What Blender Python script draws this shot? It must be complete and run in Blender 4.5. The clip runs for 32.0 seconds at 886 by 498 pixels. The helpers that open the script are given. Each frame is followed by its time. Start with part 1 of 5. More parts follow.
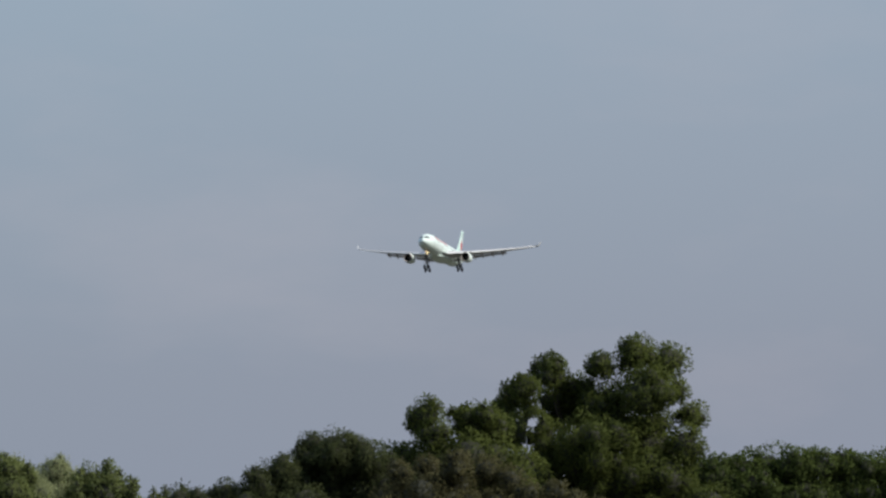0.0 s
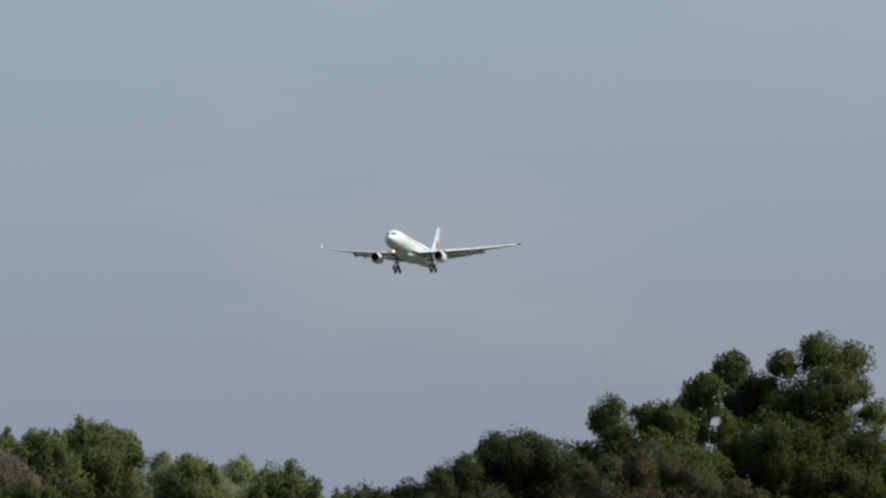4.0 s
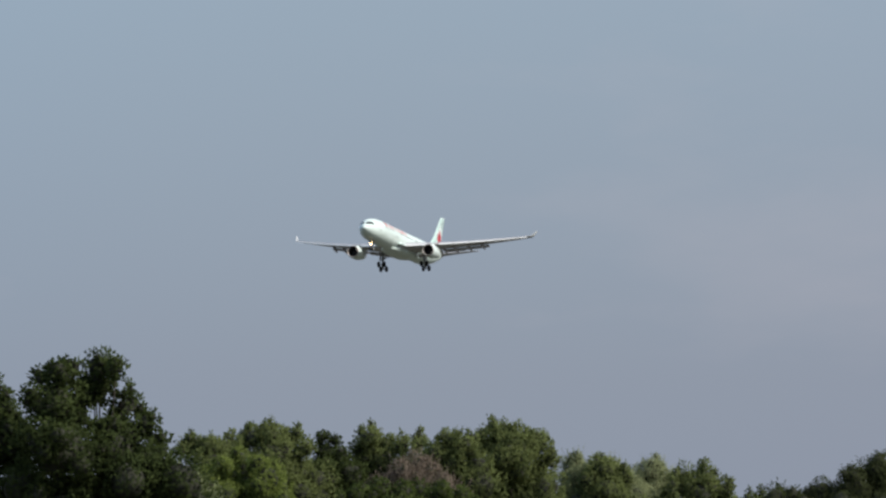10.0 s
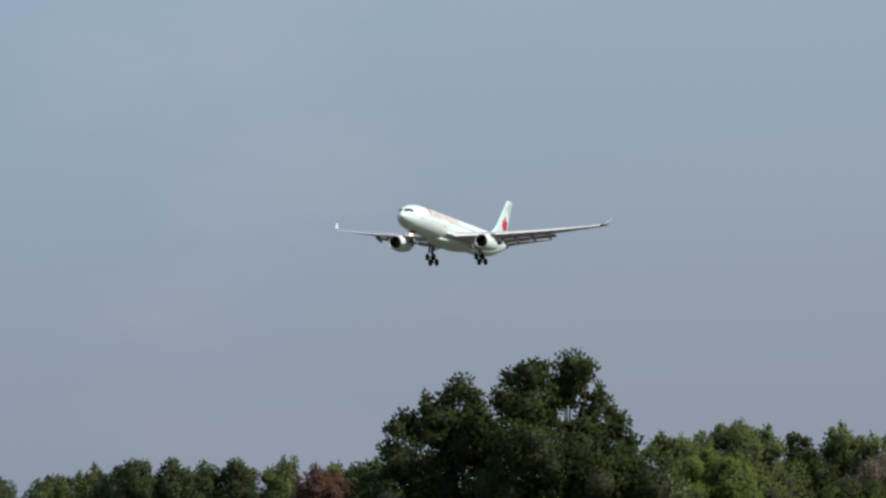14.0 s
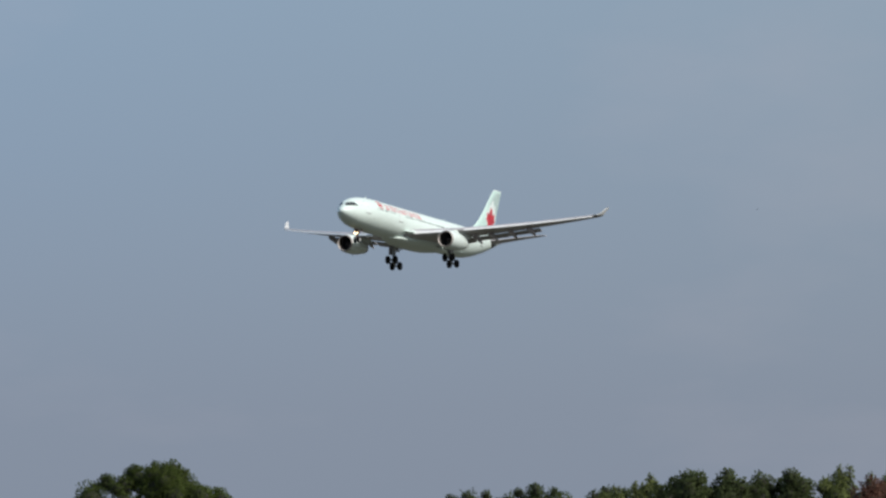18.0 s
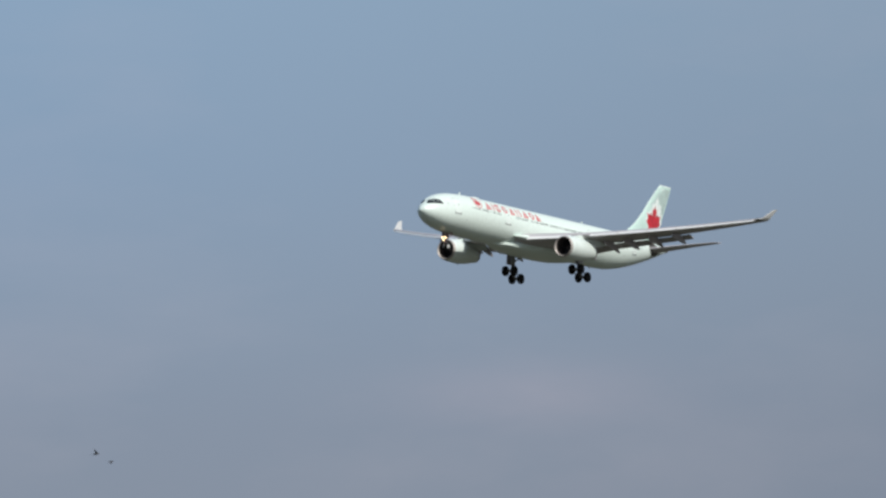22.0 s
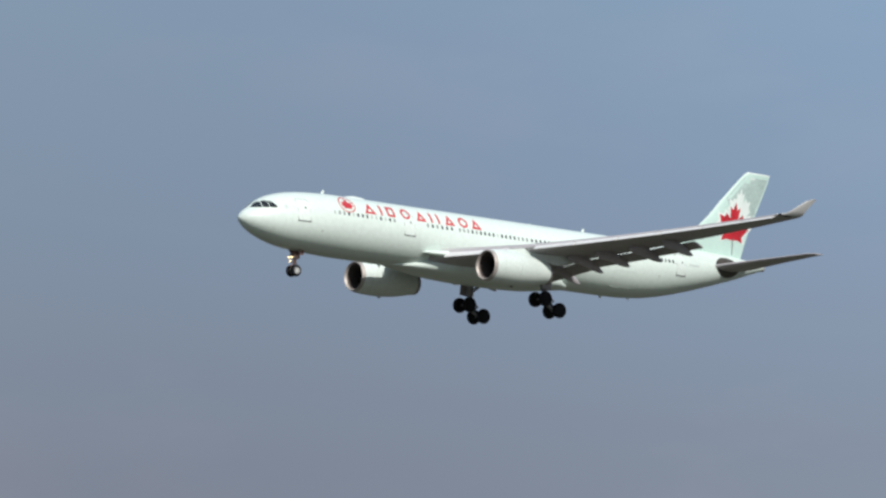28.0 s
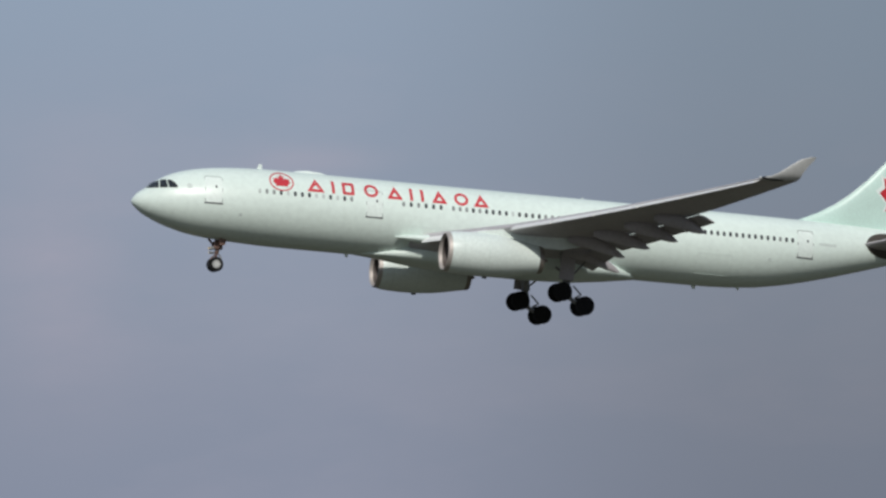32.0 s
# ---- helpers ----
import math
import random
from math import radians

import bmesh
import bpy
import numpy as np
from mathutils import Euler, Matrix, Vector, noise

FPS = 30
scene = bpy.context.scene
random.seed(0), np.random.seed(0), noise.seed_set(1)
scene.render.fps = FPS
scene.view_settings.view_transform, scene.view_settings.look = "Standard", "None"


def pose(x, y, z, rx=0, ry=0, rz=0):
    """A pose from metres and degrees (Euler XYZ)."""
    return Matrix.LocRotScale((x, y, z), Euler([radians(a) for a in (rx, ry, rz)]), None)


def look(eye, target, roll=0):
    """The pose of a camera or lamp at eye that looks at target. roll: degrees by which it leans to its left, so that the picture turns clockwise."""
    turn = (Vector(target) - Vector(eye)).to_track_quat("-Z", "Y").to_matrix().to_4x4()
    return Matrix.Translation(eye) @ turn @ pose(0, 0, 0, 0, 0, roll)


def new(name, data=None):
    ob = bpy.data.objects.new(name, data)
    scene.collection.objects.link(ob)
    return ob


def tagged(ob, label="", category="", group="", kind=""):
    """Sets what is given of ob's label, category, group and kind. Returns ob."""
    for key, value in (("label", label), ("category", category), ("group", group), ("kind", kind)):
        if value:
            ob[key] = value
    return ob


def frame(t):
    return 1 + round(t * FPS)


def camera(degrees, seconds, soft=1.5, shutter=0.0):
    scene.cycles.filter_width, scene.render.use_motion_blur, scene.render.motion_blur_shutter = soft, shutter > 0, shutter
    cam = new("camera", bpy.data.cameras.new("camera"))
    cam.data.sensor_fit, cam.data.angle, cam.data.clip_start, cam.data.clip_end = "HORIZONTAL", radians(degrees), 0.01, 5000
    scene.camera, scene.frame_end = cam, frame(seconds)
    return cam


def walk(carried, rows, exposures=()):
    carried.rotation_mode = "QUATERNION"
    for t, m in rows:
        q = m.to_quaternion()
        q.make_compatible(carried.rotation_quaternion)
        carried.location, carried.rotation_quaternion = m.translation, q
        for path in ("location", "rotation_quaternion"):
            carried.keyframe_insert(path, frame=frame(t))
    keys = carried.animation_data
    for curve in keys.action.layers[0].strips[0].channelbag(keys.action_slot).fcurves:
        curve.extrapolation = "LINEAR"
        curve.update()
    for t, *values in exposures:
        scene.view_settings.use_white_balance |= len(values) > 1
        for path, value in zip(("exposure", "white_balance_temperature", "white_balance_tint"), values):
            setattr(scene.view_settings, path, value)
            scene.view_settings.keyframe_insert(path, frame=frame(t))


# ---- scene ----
# ---------------------------------------------------------------- camera: it stands still and pans after the airliner
EYE = Vector((0.0, 0.0, 1.7))
cam = camera(7.444, 32.0, 2.6)
# seconds, turn to the left of the y axis, tilt, lean (degrees)
PAN = [
    (0, 11.714, 3.330, -0.63),
    (0.5, 11.990, 3.334, -0.64),
    (1, 12.091, 3.355, -0.72),
    (1.5, 12.311, 3.360, -0.67),
    (2, 12.504, 3.361, -0.65),
    (2.5, 12.728, 3.358, -0.63),
    (4.5, 13.525, 3.349, -0.75),
    (5, 13.915, 3.355, -0.70),
    (5.5, 14.316, 3.363, -0.74),
    (6, 14.696, 3.370, -0.77),
    (6.5, 15.016, 3.373, -0.72),
    (7, 15.323, 3.380, -0.59),
    (7.5, 15.552, 3.379, -0.70),
    (8, 15.722, 3.380, -0.77),
    (8.5, 15.913, 3.379, -0.74),
    (9, 16.070, 3.380, -0.66),
    (9.5, 16.320, 3.380, -0.73),
    (10, 16.716, 3.385, -0.79),
    (10.5, 17.076, 3.390, -0.60),
    (11, 17.472, 3.399, -0.83),
    (11.5, 17.894, 3.396, -0.73),
    (12, 18.385, 3.407, -0.67),
    (12.5, 18.910, 3.416, -0.61),
    (13, 19.541, 3.428, -0.65),
    (13.5, 20.155, 3.443, -0.62),
    (15.5, 22.071, 3.469, -0.62),
    (16, 22.653, 3.481, -0.55),
    (16.5, 23.382, 3.508, -0.92),
    (17, 24.286, 3.546, -1.12),
    (17.5, 24.862, 3.588, -0.87),
    (18, 25.339, 3.598, -0.77),
    (18.5, 26.217, 3.619, -0.92),
    (19, 27.191, 3.640, -0.68),
    (19.5, 28.444, 3.665, -0.73),
    (20, 29.722, 3.696, -1.08),
    (20.5, 30.720, 3.705, -0.83),
    (21, 31.706, 3.713, -0.69),
    (21.5, 32.698, 3.726, -0.61),
    (22, 33.903, 3.738, -0.47),
    (22.5, 35.155, 3.761, -0.61),
    (23, 36.359, 3.784, -0.91),
    (23.5, 37.810, 3.814, -1.02),
    (24, 39.478, 3.859, -0.92),
    (24.5, 40.732, 3.897, -0.79),
    (25, 42.179, 3.918, -0.43),
    (25.5, 43.613, 3.933, -0.35),
    (26, 45.473, 3.958, -0.57),
    (26.5, 47.439, 3.997, -0.64),
    (28.5, 56.591, 4.007, -0.73),
    (29, 59.498, 3.997, -0.83),
    (29.5, 62.163, 3.963, -0.79),
    (30, 65.171, 3.893, -0.74),
    (30.5, 68.608, 3.850, -0.79),
    (31, 72.077, 3.762, -0.86),
    (31.5, 75.859, 3.641, -0.70),
    (32, 79.557, 3.476, -0.64),
]


def aim(az, el, lean):
    a, e = radians(az), radians(el)
    way = Vector((-math.sin(a) * math.cos(e), math.cos(a) * math.cos(e), math.sin(e)))
    return look(EYE, EYE + way * 100, lean)


walk(cam, [(t, aim(a, e, r)) for t, a, e, r in PAN], [(0, 0.25), (6, 0.24), (13, 0.27), (16, 0.25), (17, 0.09), (20, 0.08), (21, 0.05), (22, 0.0), (23, 0.0), (24, -0.04), (25, -0.05), (26, -0.17), (27, -0.10), (28.5, 0.07), (29, 0.08), (31, 0.0), (31.5, -0.18), (32, -0.37)])

# ---------------------------------------------------------------- world and sun
SUN_FROM = Vector((0.755, -0.11, 0.635)).normalized()
world = bpy.data.worlds.new("sky")
scene.world = world
world.use_nodes = True
W = world.node_tree
W.nodes.clear()


def wn(kind, **props):
    n = W.nodes.new(kind)
    for k, v in props.items():
        n.inputs[k].default_value = v
    return n


w_out = wn("ShaderNodeOutputWorld")
w_bg = wn("ShaderNodeBackground", Strength=0.1)
sky = wn("ShaderNodeTexSky")
sky.sky_type = "NISHITA"
sky.sun_disc = False
sky.sun_elevation = math.asin(SUN_FROM.z)
sky.sun_rotation = math.atan2(SUN_FROM.x, SUN_FROM.y)
sky.dust_density = 3.0
coord = wn("ShaderNodeTexCoord")
split = wn("ShaderNodeSeparateXYZ")
W.links.new(coord.outputs["Generated"], split.inputs[0])
# high thin cloud veil: greyer and darker towards the ground, with faint warm banks
rise = wn("ShaderNodeMapRange")
for key, val in (("From Min", 0.0), ("From Max", 1.0), ("To Min", 0.0), ("To Max", 1.0)):
    rise.inputs[key].default_value = val
W.links.new(split.outputs["Z"], rise.inputs["Value"])
veil = wn("ShaderNodeValToRGB")
veil.color_ramp.elements[0].color = (0.235, 0.275, 0.350, 1)
veil.color_ramp.elements[1].color = (0.275, 0.365, 0.455, 1)
veil.color_ramp.elements[0].position = 0.04
veil.color_ramp.elements[1].position = 0.13
high = veil.color_ramp.elements.new(0.6)
high.color = (0.25, 0.33, 0.43, 1)
W.links.new(rise.outputs[0], veil.inputs[0])
stretch = wn("ShaderNodeMapping")
stretch.inputs["Scale"].default_value = (1.0, 1.0, 2.6)
W.links.new(coord.outputs["Generated"], stretch.inputs[0])
puff = wn("ShaderNodeTexNoise", Scale=14.0, Detail=5.0, Roughness=0.55)
W.links.new(stretch.outputs[0], puff.inputs["Vector"])
bank = wn("ShaderNodeMapRange")
for key, val in (("From Min", 0.50), ("From Max", 0.72), ("To Min", 0.0), ("To Max", 0.20)):
    bank.inputs[key].default_value = val
W.links.new(puff.outputs[0], bank.inputs["Value"])
warm = wn("ShaderNodeMix")
warm.data_type = "RGBA"
warm.inputs["B"].default_value = (0.42, 0.40, 0.45, 1)
W.links.new(bank.outputs[0], warm.inputs["Factor"])
W.links.new(veil.outputs[0], warm.inputs["A"])
# soft low clouds: bearing to the left of the y axis, height, half length, half height (degrees) and weight
CLOUDS = [(40.37, 2.69, 1.67, 0.43, 0.44), (33.17, 2.52, 1.19, 0.29, 0.40), (62.63, 2.71, 0.95, 0.71, 0.44), (62.75, 4.04, 0.43, 0.19, 0.32), (71.39, 3.98, 0.95, 0.19, 0.36), (82.77, 3.32, 0.71, 1.10, 0.40), (80.62, 4.23, 0.62, 0.14, 0.32), (48.26, 3.42, 1.05, 0.21, 0.32), (69.47, 4.20, 0.71, 0.19, 0.32), (80.00, 3.40, 7.00, 3.00, 0.10)]


def calc(op, a, b=0.0, c=0.0):
    n = W.nodes.new("ShaderNodeMath")
    n.operation = op
    for i, v in enumerate((a, b, c)):
        if isinstance(v, (int, float)):
            n.inputs[i].default_value = v
        else:
            W.links.new(v, n.inputs[i])
    return n.outputs[0]


bearing = calc("MULTIPLY", calc("ARCTAN2", calc("MULTIPLY", split.outputs["X"], -1.0), split.outputs["Y"]), 57.2958)
height = calc("MULTIPLY", calc("ARCSINE", split.outputs["Z"]), 57.2958)
curl = wn("ShaderNodeTexNoise", Scale=38.0, Detail=5.0, Roughness=0.6)
W.links.new(stretch.outputs[0], curl.inputs["Vector"])
cover = 0.0
for az, el, ra, re, weight in CLOUDS:
    u = calc("MULTIPLY_ADD", bearing, 1 / ra, -az / ra)
    v = calc("MULTIPLY_ADD", height, 1 / re, -el / re)
    far = calc("ADD", calc("MULTIPLY", u, u), calc("MULTIPLY", v, v))
    body = calc("MULTIPLY", calc("EXPONENT", calc("MULTIPLY", far, -1.1)), weight)
    cover = calc("ADD", body, cover)
cover = calc("MULTIPLY", cover, calc("MULTIPLY_ADD", curl.outputs[0], 1.6, 0.2))
clouded = wn("ShaderNodeMix")
clouded.data_type = "RGBA"
clouded.inputs["B"].default_value = (0.385, 0.362, 0.425, 1)
W.links.new(calc("MINIMUM", cover, 0.8), clouded.inputs["Factor"])
W.links.new(warm.outputs["Result"], clouded.inputs["A"])
# the veil is thinner and bluer to the west
blue = calc("MULTIPLY", calc("SMOOTH_MAX", calc("MINIMUM", calc("MULTIPLY_ADD", bearing, 1 / 20, -20 / 20), 1.0), 0.0, 0.1), calc("SMOOTH_MAX", calc("MINIMUM", calc("MULTIPLY_ADD", bearing, -1 / 16, 67 / 16), 1.0), 0.0, 0.1))
blue = calc("MULTIPLY", blue, calc("MINIMUM", calc("MAXIMUM", calc("MULTIPLY_ADD", height, 1 / 3.2, -1.2 / 3.2), 0.15), 1.0))
clear = wn("ShaderNodeMix")
clear.data_type = "RGBA"
clear.blend_type = "MULTIPLY"
clear.inputs["B"].default_value = (0.875, 1.0, 1.155, 1)
W.links.new(blue, clear.inputs["Factor"])
W.links.new(clouded.outputs["Result"], clear.inputs["A"])
gain = wn("ShaderNodeVectorMath")
gain.operation = "SCALE"
gain.inputs["Scale"].default_value = 12.5
# the veil is thick and bright in places, thin in others
thick = wn("ShaderNodeValToRGB")
thick.color_ramp.interpolation = "EASE"
thick.color_ramp.elements[0].position, thick.color_ramp.elements[0].color = 0.10, (0.825, 0.797, 0.797, 1)
thick.color_ramp.elements[1].position, thick.color_ramp.elements[1].color = 0.81, (1.10, 1.09, 1.155, 1)
for at, tone in ((0.17, (0.805, 0.80, 0.80, 1)), (0.23, (0.785, 0.80, 0.815, 1)), (0.29, (0.785, 0.80, 0.818, 1)), (0.36, (0.868, 0.88, 0.885, 1)), (0.46, (0.90, 0.90, 0.90, 1)), (0.57, (0.685, 0.675, 0.695, 1)), (0.735, (0.685, 0.675, 0.695, 1)), (0.765, (0.80, 0.79, 0.82, 1))):
    thick.color_ramp.elements.new(at).color = tone
W.links.new(calc("MULTIPLY", bearing, 0.01), thick.inputs[0])
dense_veil = wn("ShaderNodeMix")
dense_veil.data_type = "RGBA"
dense_veil.blend_type = "MULTIPLY"
dense_veil.inputs["Factor"].default_value = 1.0
W.links.new(clear.outputs["Result"], dense_veil.inputs["A"])
W.links.new(thick.outputs[0], dense_veil.inputs["B"])
W.links.new(dense_veil.outputs["Result"], gain.inputs[0])
both = wn("ShaderNodeMix")
both.data_type = "RGBA"
both.inputs["Factor"].default_value = 0.86
W.links.new(sky.outputs[0], both.inputs["A"])
W.links.new(gain.outputs[0], both.inputs["B"])
W.links.new(both.outputs["Result"], w_bg.inputs["Color"])
W.links.new(w_bg.outputs[0], w_out.inputs[0])

sun_data = bpy.data.lights.new("sun", "SUN")
sun_data.energy, sun_data.angle, sun_data.color = 3.65, radians(0.6), (1.0, 0.96, 0.90)
sun = new("sun", sun_data)
sun.matrix_world = look(SUN_FROM * 50, (0, 0, 0))

# ---------------------------------------------------------------- materials
M = {}


def surface(name, color, rough=0.5, metal=0.0, vary=0.08, grain=3.0, bump=0.0, coat=0.0, glow=None, streak=None, island=0.0, tint=None, shine=0.5, thin=0.0):
    """A procedural surface: a base colour with two scales of variation, an optional relief and streaks."""
    m = bpy.data.materials.new(name)
    m.use_nodes = True
    nt = m.node_tree
    b = nt.nodes["Principled BSDF"]
    b.inputs["Roughness"].default_value = rough
    b.inputs["Metallic"].default_value = metal
    b.inputs["Coat Weight"].default_value = coat
    b.inputs["Specular IOR Level"].default_value = shine
    if glow:
        b.inputs["Emission Color"].default_value = (*glow[0], 1)
        b.inputs["Emission Strength"].default_value = glow[1]
    tc = nt.nodes.new("ShaderNodeTexCoord")
    big, small = nt.nodes.new("ShaderNodeTexNoise"), nt.nodes.new("ShaderNodeTexNoise")
    big.inputs["Scale"].default_value, small.inputs["Scale"].default_value = grain * 0.12, grain * 2.2
    big.inputs["Detail"].default_value = small.inputs["Detail"].default_value = 4
    if streak:
        mp = nt.nodes.new("ShaderNodeMapping")
        mp.inputs["Scale"].default_value = streak
        nt.links.new(tc.outputs["Object"], mp.inputs[0])
        nt.links.new(mp.outputs[0], big.inputs["Vector"])
    else:
        nt.links.new(tc.outputs["Object"], big.inputs["Vector"])
    nt.links.new(tc.outputs["Object"], small.inputs["Vector"])
    add = nt.nodes.new("ShaderNodeMath")
    add.operation = "ADD"
    nt.links.new(big.outputs[0], add.inputs[0])
    nt.links.new(small.outputs[0], add.inputs[1])
    last = add.outputs[0]
    lo, hi = 0.75, 1.25
    if island:
        geo = nt.nodes.new("ShaderNodeNewGeometry")
        mul = nt.nodes.new("ShaderNodeMath")
        mul.operation = "MULTIPLY_ADD"
        mul.inputs[1].default_value = island
        nt.links.new(geo.outputs["Random Per Island"], mul.inputs[0])
        nt.links.new(last, mul.inputs[2])
        last, hi = mul.outputs[0], 1.25 + island
    mr = nt.nodes.new("ShaderNodeMapRange")
    mr.inputs["From Min"].default_value, mr.inputs["From Max"].default_value = lo, hi
    nt.links.new(last, mr.inputs["Value"])
    ramp = nt.nodes.new("ShaderNodeValToRGB")
    dark = tint or tuple(c * (1 - vary) for c in color)
    ramp.color_ramp.elements[0].color = (*dark, 1)
    ramp.color_ramp.elements[1].color = (*(min(1, c * (1 + vary)) for c in color), 1)
    nt.links.new(mr.outputs[0], ramp.inputs[0])
    nt.links.new(ramp.outputs[0], b.inputs["Base Color"])
    if thin:
        trans, blend = nt.nodes.new("ShaderNodeBsdfTranslucent"), nt.nodes.new("ShaderNodeMixShader")
        blend.inputs[0].default_value = thin
        nt.links.new(ramp.outputs[0], trans.inputs["Color"])
        nt.links.new(b.outputs[0], blend.inputs[1])
        nt.links.new(trans.outputs[0], blend.inputs[2])
        nt.links.new(blend.outputs[0], nt.nodes["Material Output"].inputs["Surface"])
    if bump:
        bp = nt.nodes.new("ShaderNodeBump")
        bp.inputs["Strength"].default_value = bump
        bp.inputs["Distance"].default_value = 0.02
        nt.links.new(small.outputs[0], bp.inputs["Height"])
        nt.links.new(bp.outputs[0], b.inputs["Normal"])
    M[name] = m
    return m


surface("paint", (0.675, 0.772, 0.722), 0.36, 0, 0.06, 1.2, 0.02, 0.12, streak=(0.25, 1.0, 0.6))
surface("paint_plain", (0.700, 0.780, 0.740), 0.38, 0, 0.08, 2.0, 0.02, 0.12)
surface("fin_paint", (0.52, 0.69, 0.63), 0.36, 0, 0.08, 3.2, 0.02, 0.2)
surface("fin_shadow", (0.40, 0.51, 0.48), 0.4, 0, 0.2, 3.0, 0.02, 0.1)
surface("fin_halo", (0.72, 0.79, 0.76), 0.4, 0, 0.08, 3.0, 0.02, 0.1)
surface("wing_grey", (0.42, 0.40, 0.41), 0.45, 0.0, 0.12, 1.6, 0.03)
surface("flap_grey", (0.36, 0.34, 0.35), 0.5, 0.0, 0.14, 2.4, 0.03)
surface("winglet_grey", (0.54, 0.55, 0.545), 0.45, 0, 0.08, 2.0)
surface("slat_metal", (0.74, 0.75, 0.74), 0.40, 0.1, 0.08, 2.0)
surface("lip_metal", (0.46, 0.42, 0.39), 0.58, 0.45, 0.08, 3.0)
surface("hot_metal", (0.33, 0.30, 0.27), 0.45, 0.8, 0.2, 4.0)
surface("duct_grey", (0.10, 0.085, 0.078), 0.5, 0.2, 0.1, 4.0)
surface("fan_dark", (0.022, 0.021, 0.022), 0.6, 0.2, 0.2, 6.0)
surface("rubber", (0.012, 0.012, 0.013), 0.85, 0, 0.25, 8.0, 0.1, shine=0.2)
surface("rim_grey", (0.52, 0.53, 0.52), 0.45, 0.2, 0.15, 8.0)
surface("rim_dark", (0.014, 0.014, 0.015), 0.8, 0, 0.2, 8.0, shine=0.15)
surface("gear_metal", (0.26, 0.265, 0.27), 0.5, 0.3, 0.2, 5.0)
surface("gear_warm", (0.17, 0.10, 0.08), 0.5, 0.1, 0.25, 6.0)
surface("groove", (0.10, 0.105, 0.11), 0.7, 0, 0.2, 6.0)
surface("seam", (0.60, 0.685, 0.645), 0.6, 0, 0.1, 6.0)
surface("grey_gap", (0.25, 0.28, 0.27), 0.6, 0, 0.1, 6.0)
surface("grey_mark", (0.54, 0.61, 0.58), 0.6, 0, 0.12, 6.0)
surface("seal_dark", (0.060, 0.052, 0.042), 0.45, 0.0, 0.3, 5.0)
surface("red", (0.56, 0.034, 0.048), 0.4, 0, 0.12, 3.0, 0.0, 0.2)
surface("red_emblem", (0.56, 0.020, 0.032), 0.4, 0, 0.1, 9.0, 0.0, 0.2, tint=(0.30, 0.010, 0.018))
surface("glass_dark", (0.02, 0.024, 0.028), 0.08, 0, 0.1, 2.0)
surface("window_dark", (0.055, 0.06, 0.065), 0.2, 0, 0.2, 2.0)
surface("window_half", (0.24, 0.26, 0.255), 0.3, 0, 0.15, 2.0)
surface("window_blind", (0.46, 0.51, 0.49), 0.45, 0, 0.15, 2.0)
surface("lens_clear", (0.6, 0.62, 0.62), 0.1, 0, 0.05, 4.0)
surface("lamp_glow", (0.9, 0.75, 0.5), 0.3, 0, 0.02, 4.0, glow=((1.0, 0.74, 0.40), 14.0))
surface("grass", (0.052, 0.050, 0.032), 0.9, 0, 0.4, 0.8, 0.3, tint=(0.034, 0.034, 0.021))
surface("bark", (0.065, 0.052, 0.038), 0.9, 0, 0.35, 5.0, 0.5, streak=(3.0, 3.0, 0.4))
# near-black tone of the crown cores: the shade behind the leaves, put into colour
surface("shaded_core", (0.024, 0.025, 0.014), 0.9, 0, 0.4, 4.0, 0.4)
surface("leaf_brown", (0.105, 0.097, 0.044), 0.8, 0, 0.25, 2.0, island=0.32, tint=(0.047, 0.047, 0.021), shine=0.12, thin=0.5)
surface("leaf_gum", (0.091, 0.111, 0.027), 0.8, 0, 0.25, 2.0, island=0.32, tint=(0.035, 0.048, 0.013), shine=0.12, thin=0.5)
surface("leaf_willow", (0.070, 0.083, 0.032), 0.8, 0, 0.25, 2.0, island=0.32, tint=(0.032, 0.040, 0.016), shine=0.12, thin=0.5)
surface("leaf_grey", (0.268, 0.295, 0.151), 0.8, 0, 0.25, 2.0, island=0.32, tint=(0.146, 0.168, 0.084), shine=0.12, thin=0.5)
surface("leaf_mixed", (0.145, 0.171, 0.058), 0.8, 0, 0.3, 1.6, island=0.32, tint=(0.073, 0.094, 0.035), shine=0.12, thin=0.5)
surface("leaf_yellow", (0.171, 0.213, 0.050), 0.8, 0, 0.3, 1.6, island=0.32, tint=(0.086, 0.114, 0.029), shine=0.12, thin=0.5)
surface("leaf_deep", (0.063, 0.084, 0.026), 0.8, 0, 0.3, 1.6, island=0.32, tint=(0.024, 0.035, 0.011), shine=0.12, thin=0.5)
surface("leaf_far", (0.075, 0.097, 0.038), 0.8, 0, 0.3, 1.6, island=0.32, tint=(0.043, 0.057, 0.024), shine=0.12, thin=0.5)
surface("leaf_pine", (0.078, 0.104, 0.026), 0.8, 0, 0.3, 1.6, island=0.32, tint=(0.035, 0.051, 0.015), shine=0.12, thin=0.5)
surface("leaf_russet", (0.144, 0.075, 0.053), 0.8, 0, 0.3, 2.0, island=0.32, tint=(0.077, 0.043, 0.031), shine=0.12, thin=0.5)
surface("leaf_dry", (0.207, 0.165, 0.128), 0.8, 0, 0.3, 2.0, island=0.3, tint=(0.116, 0.093, 0.070), shine=0.12, thin=0.4)
surface("bird_grey", (0.05, 0.05, 0.055), 0.7, 0, 0.2, 20.0)


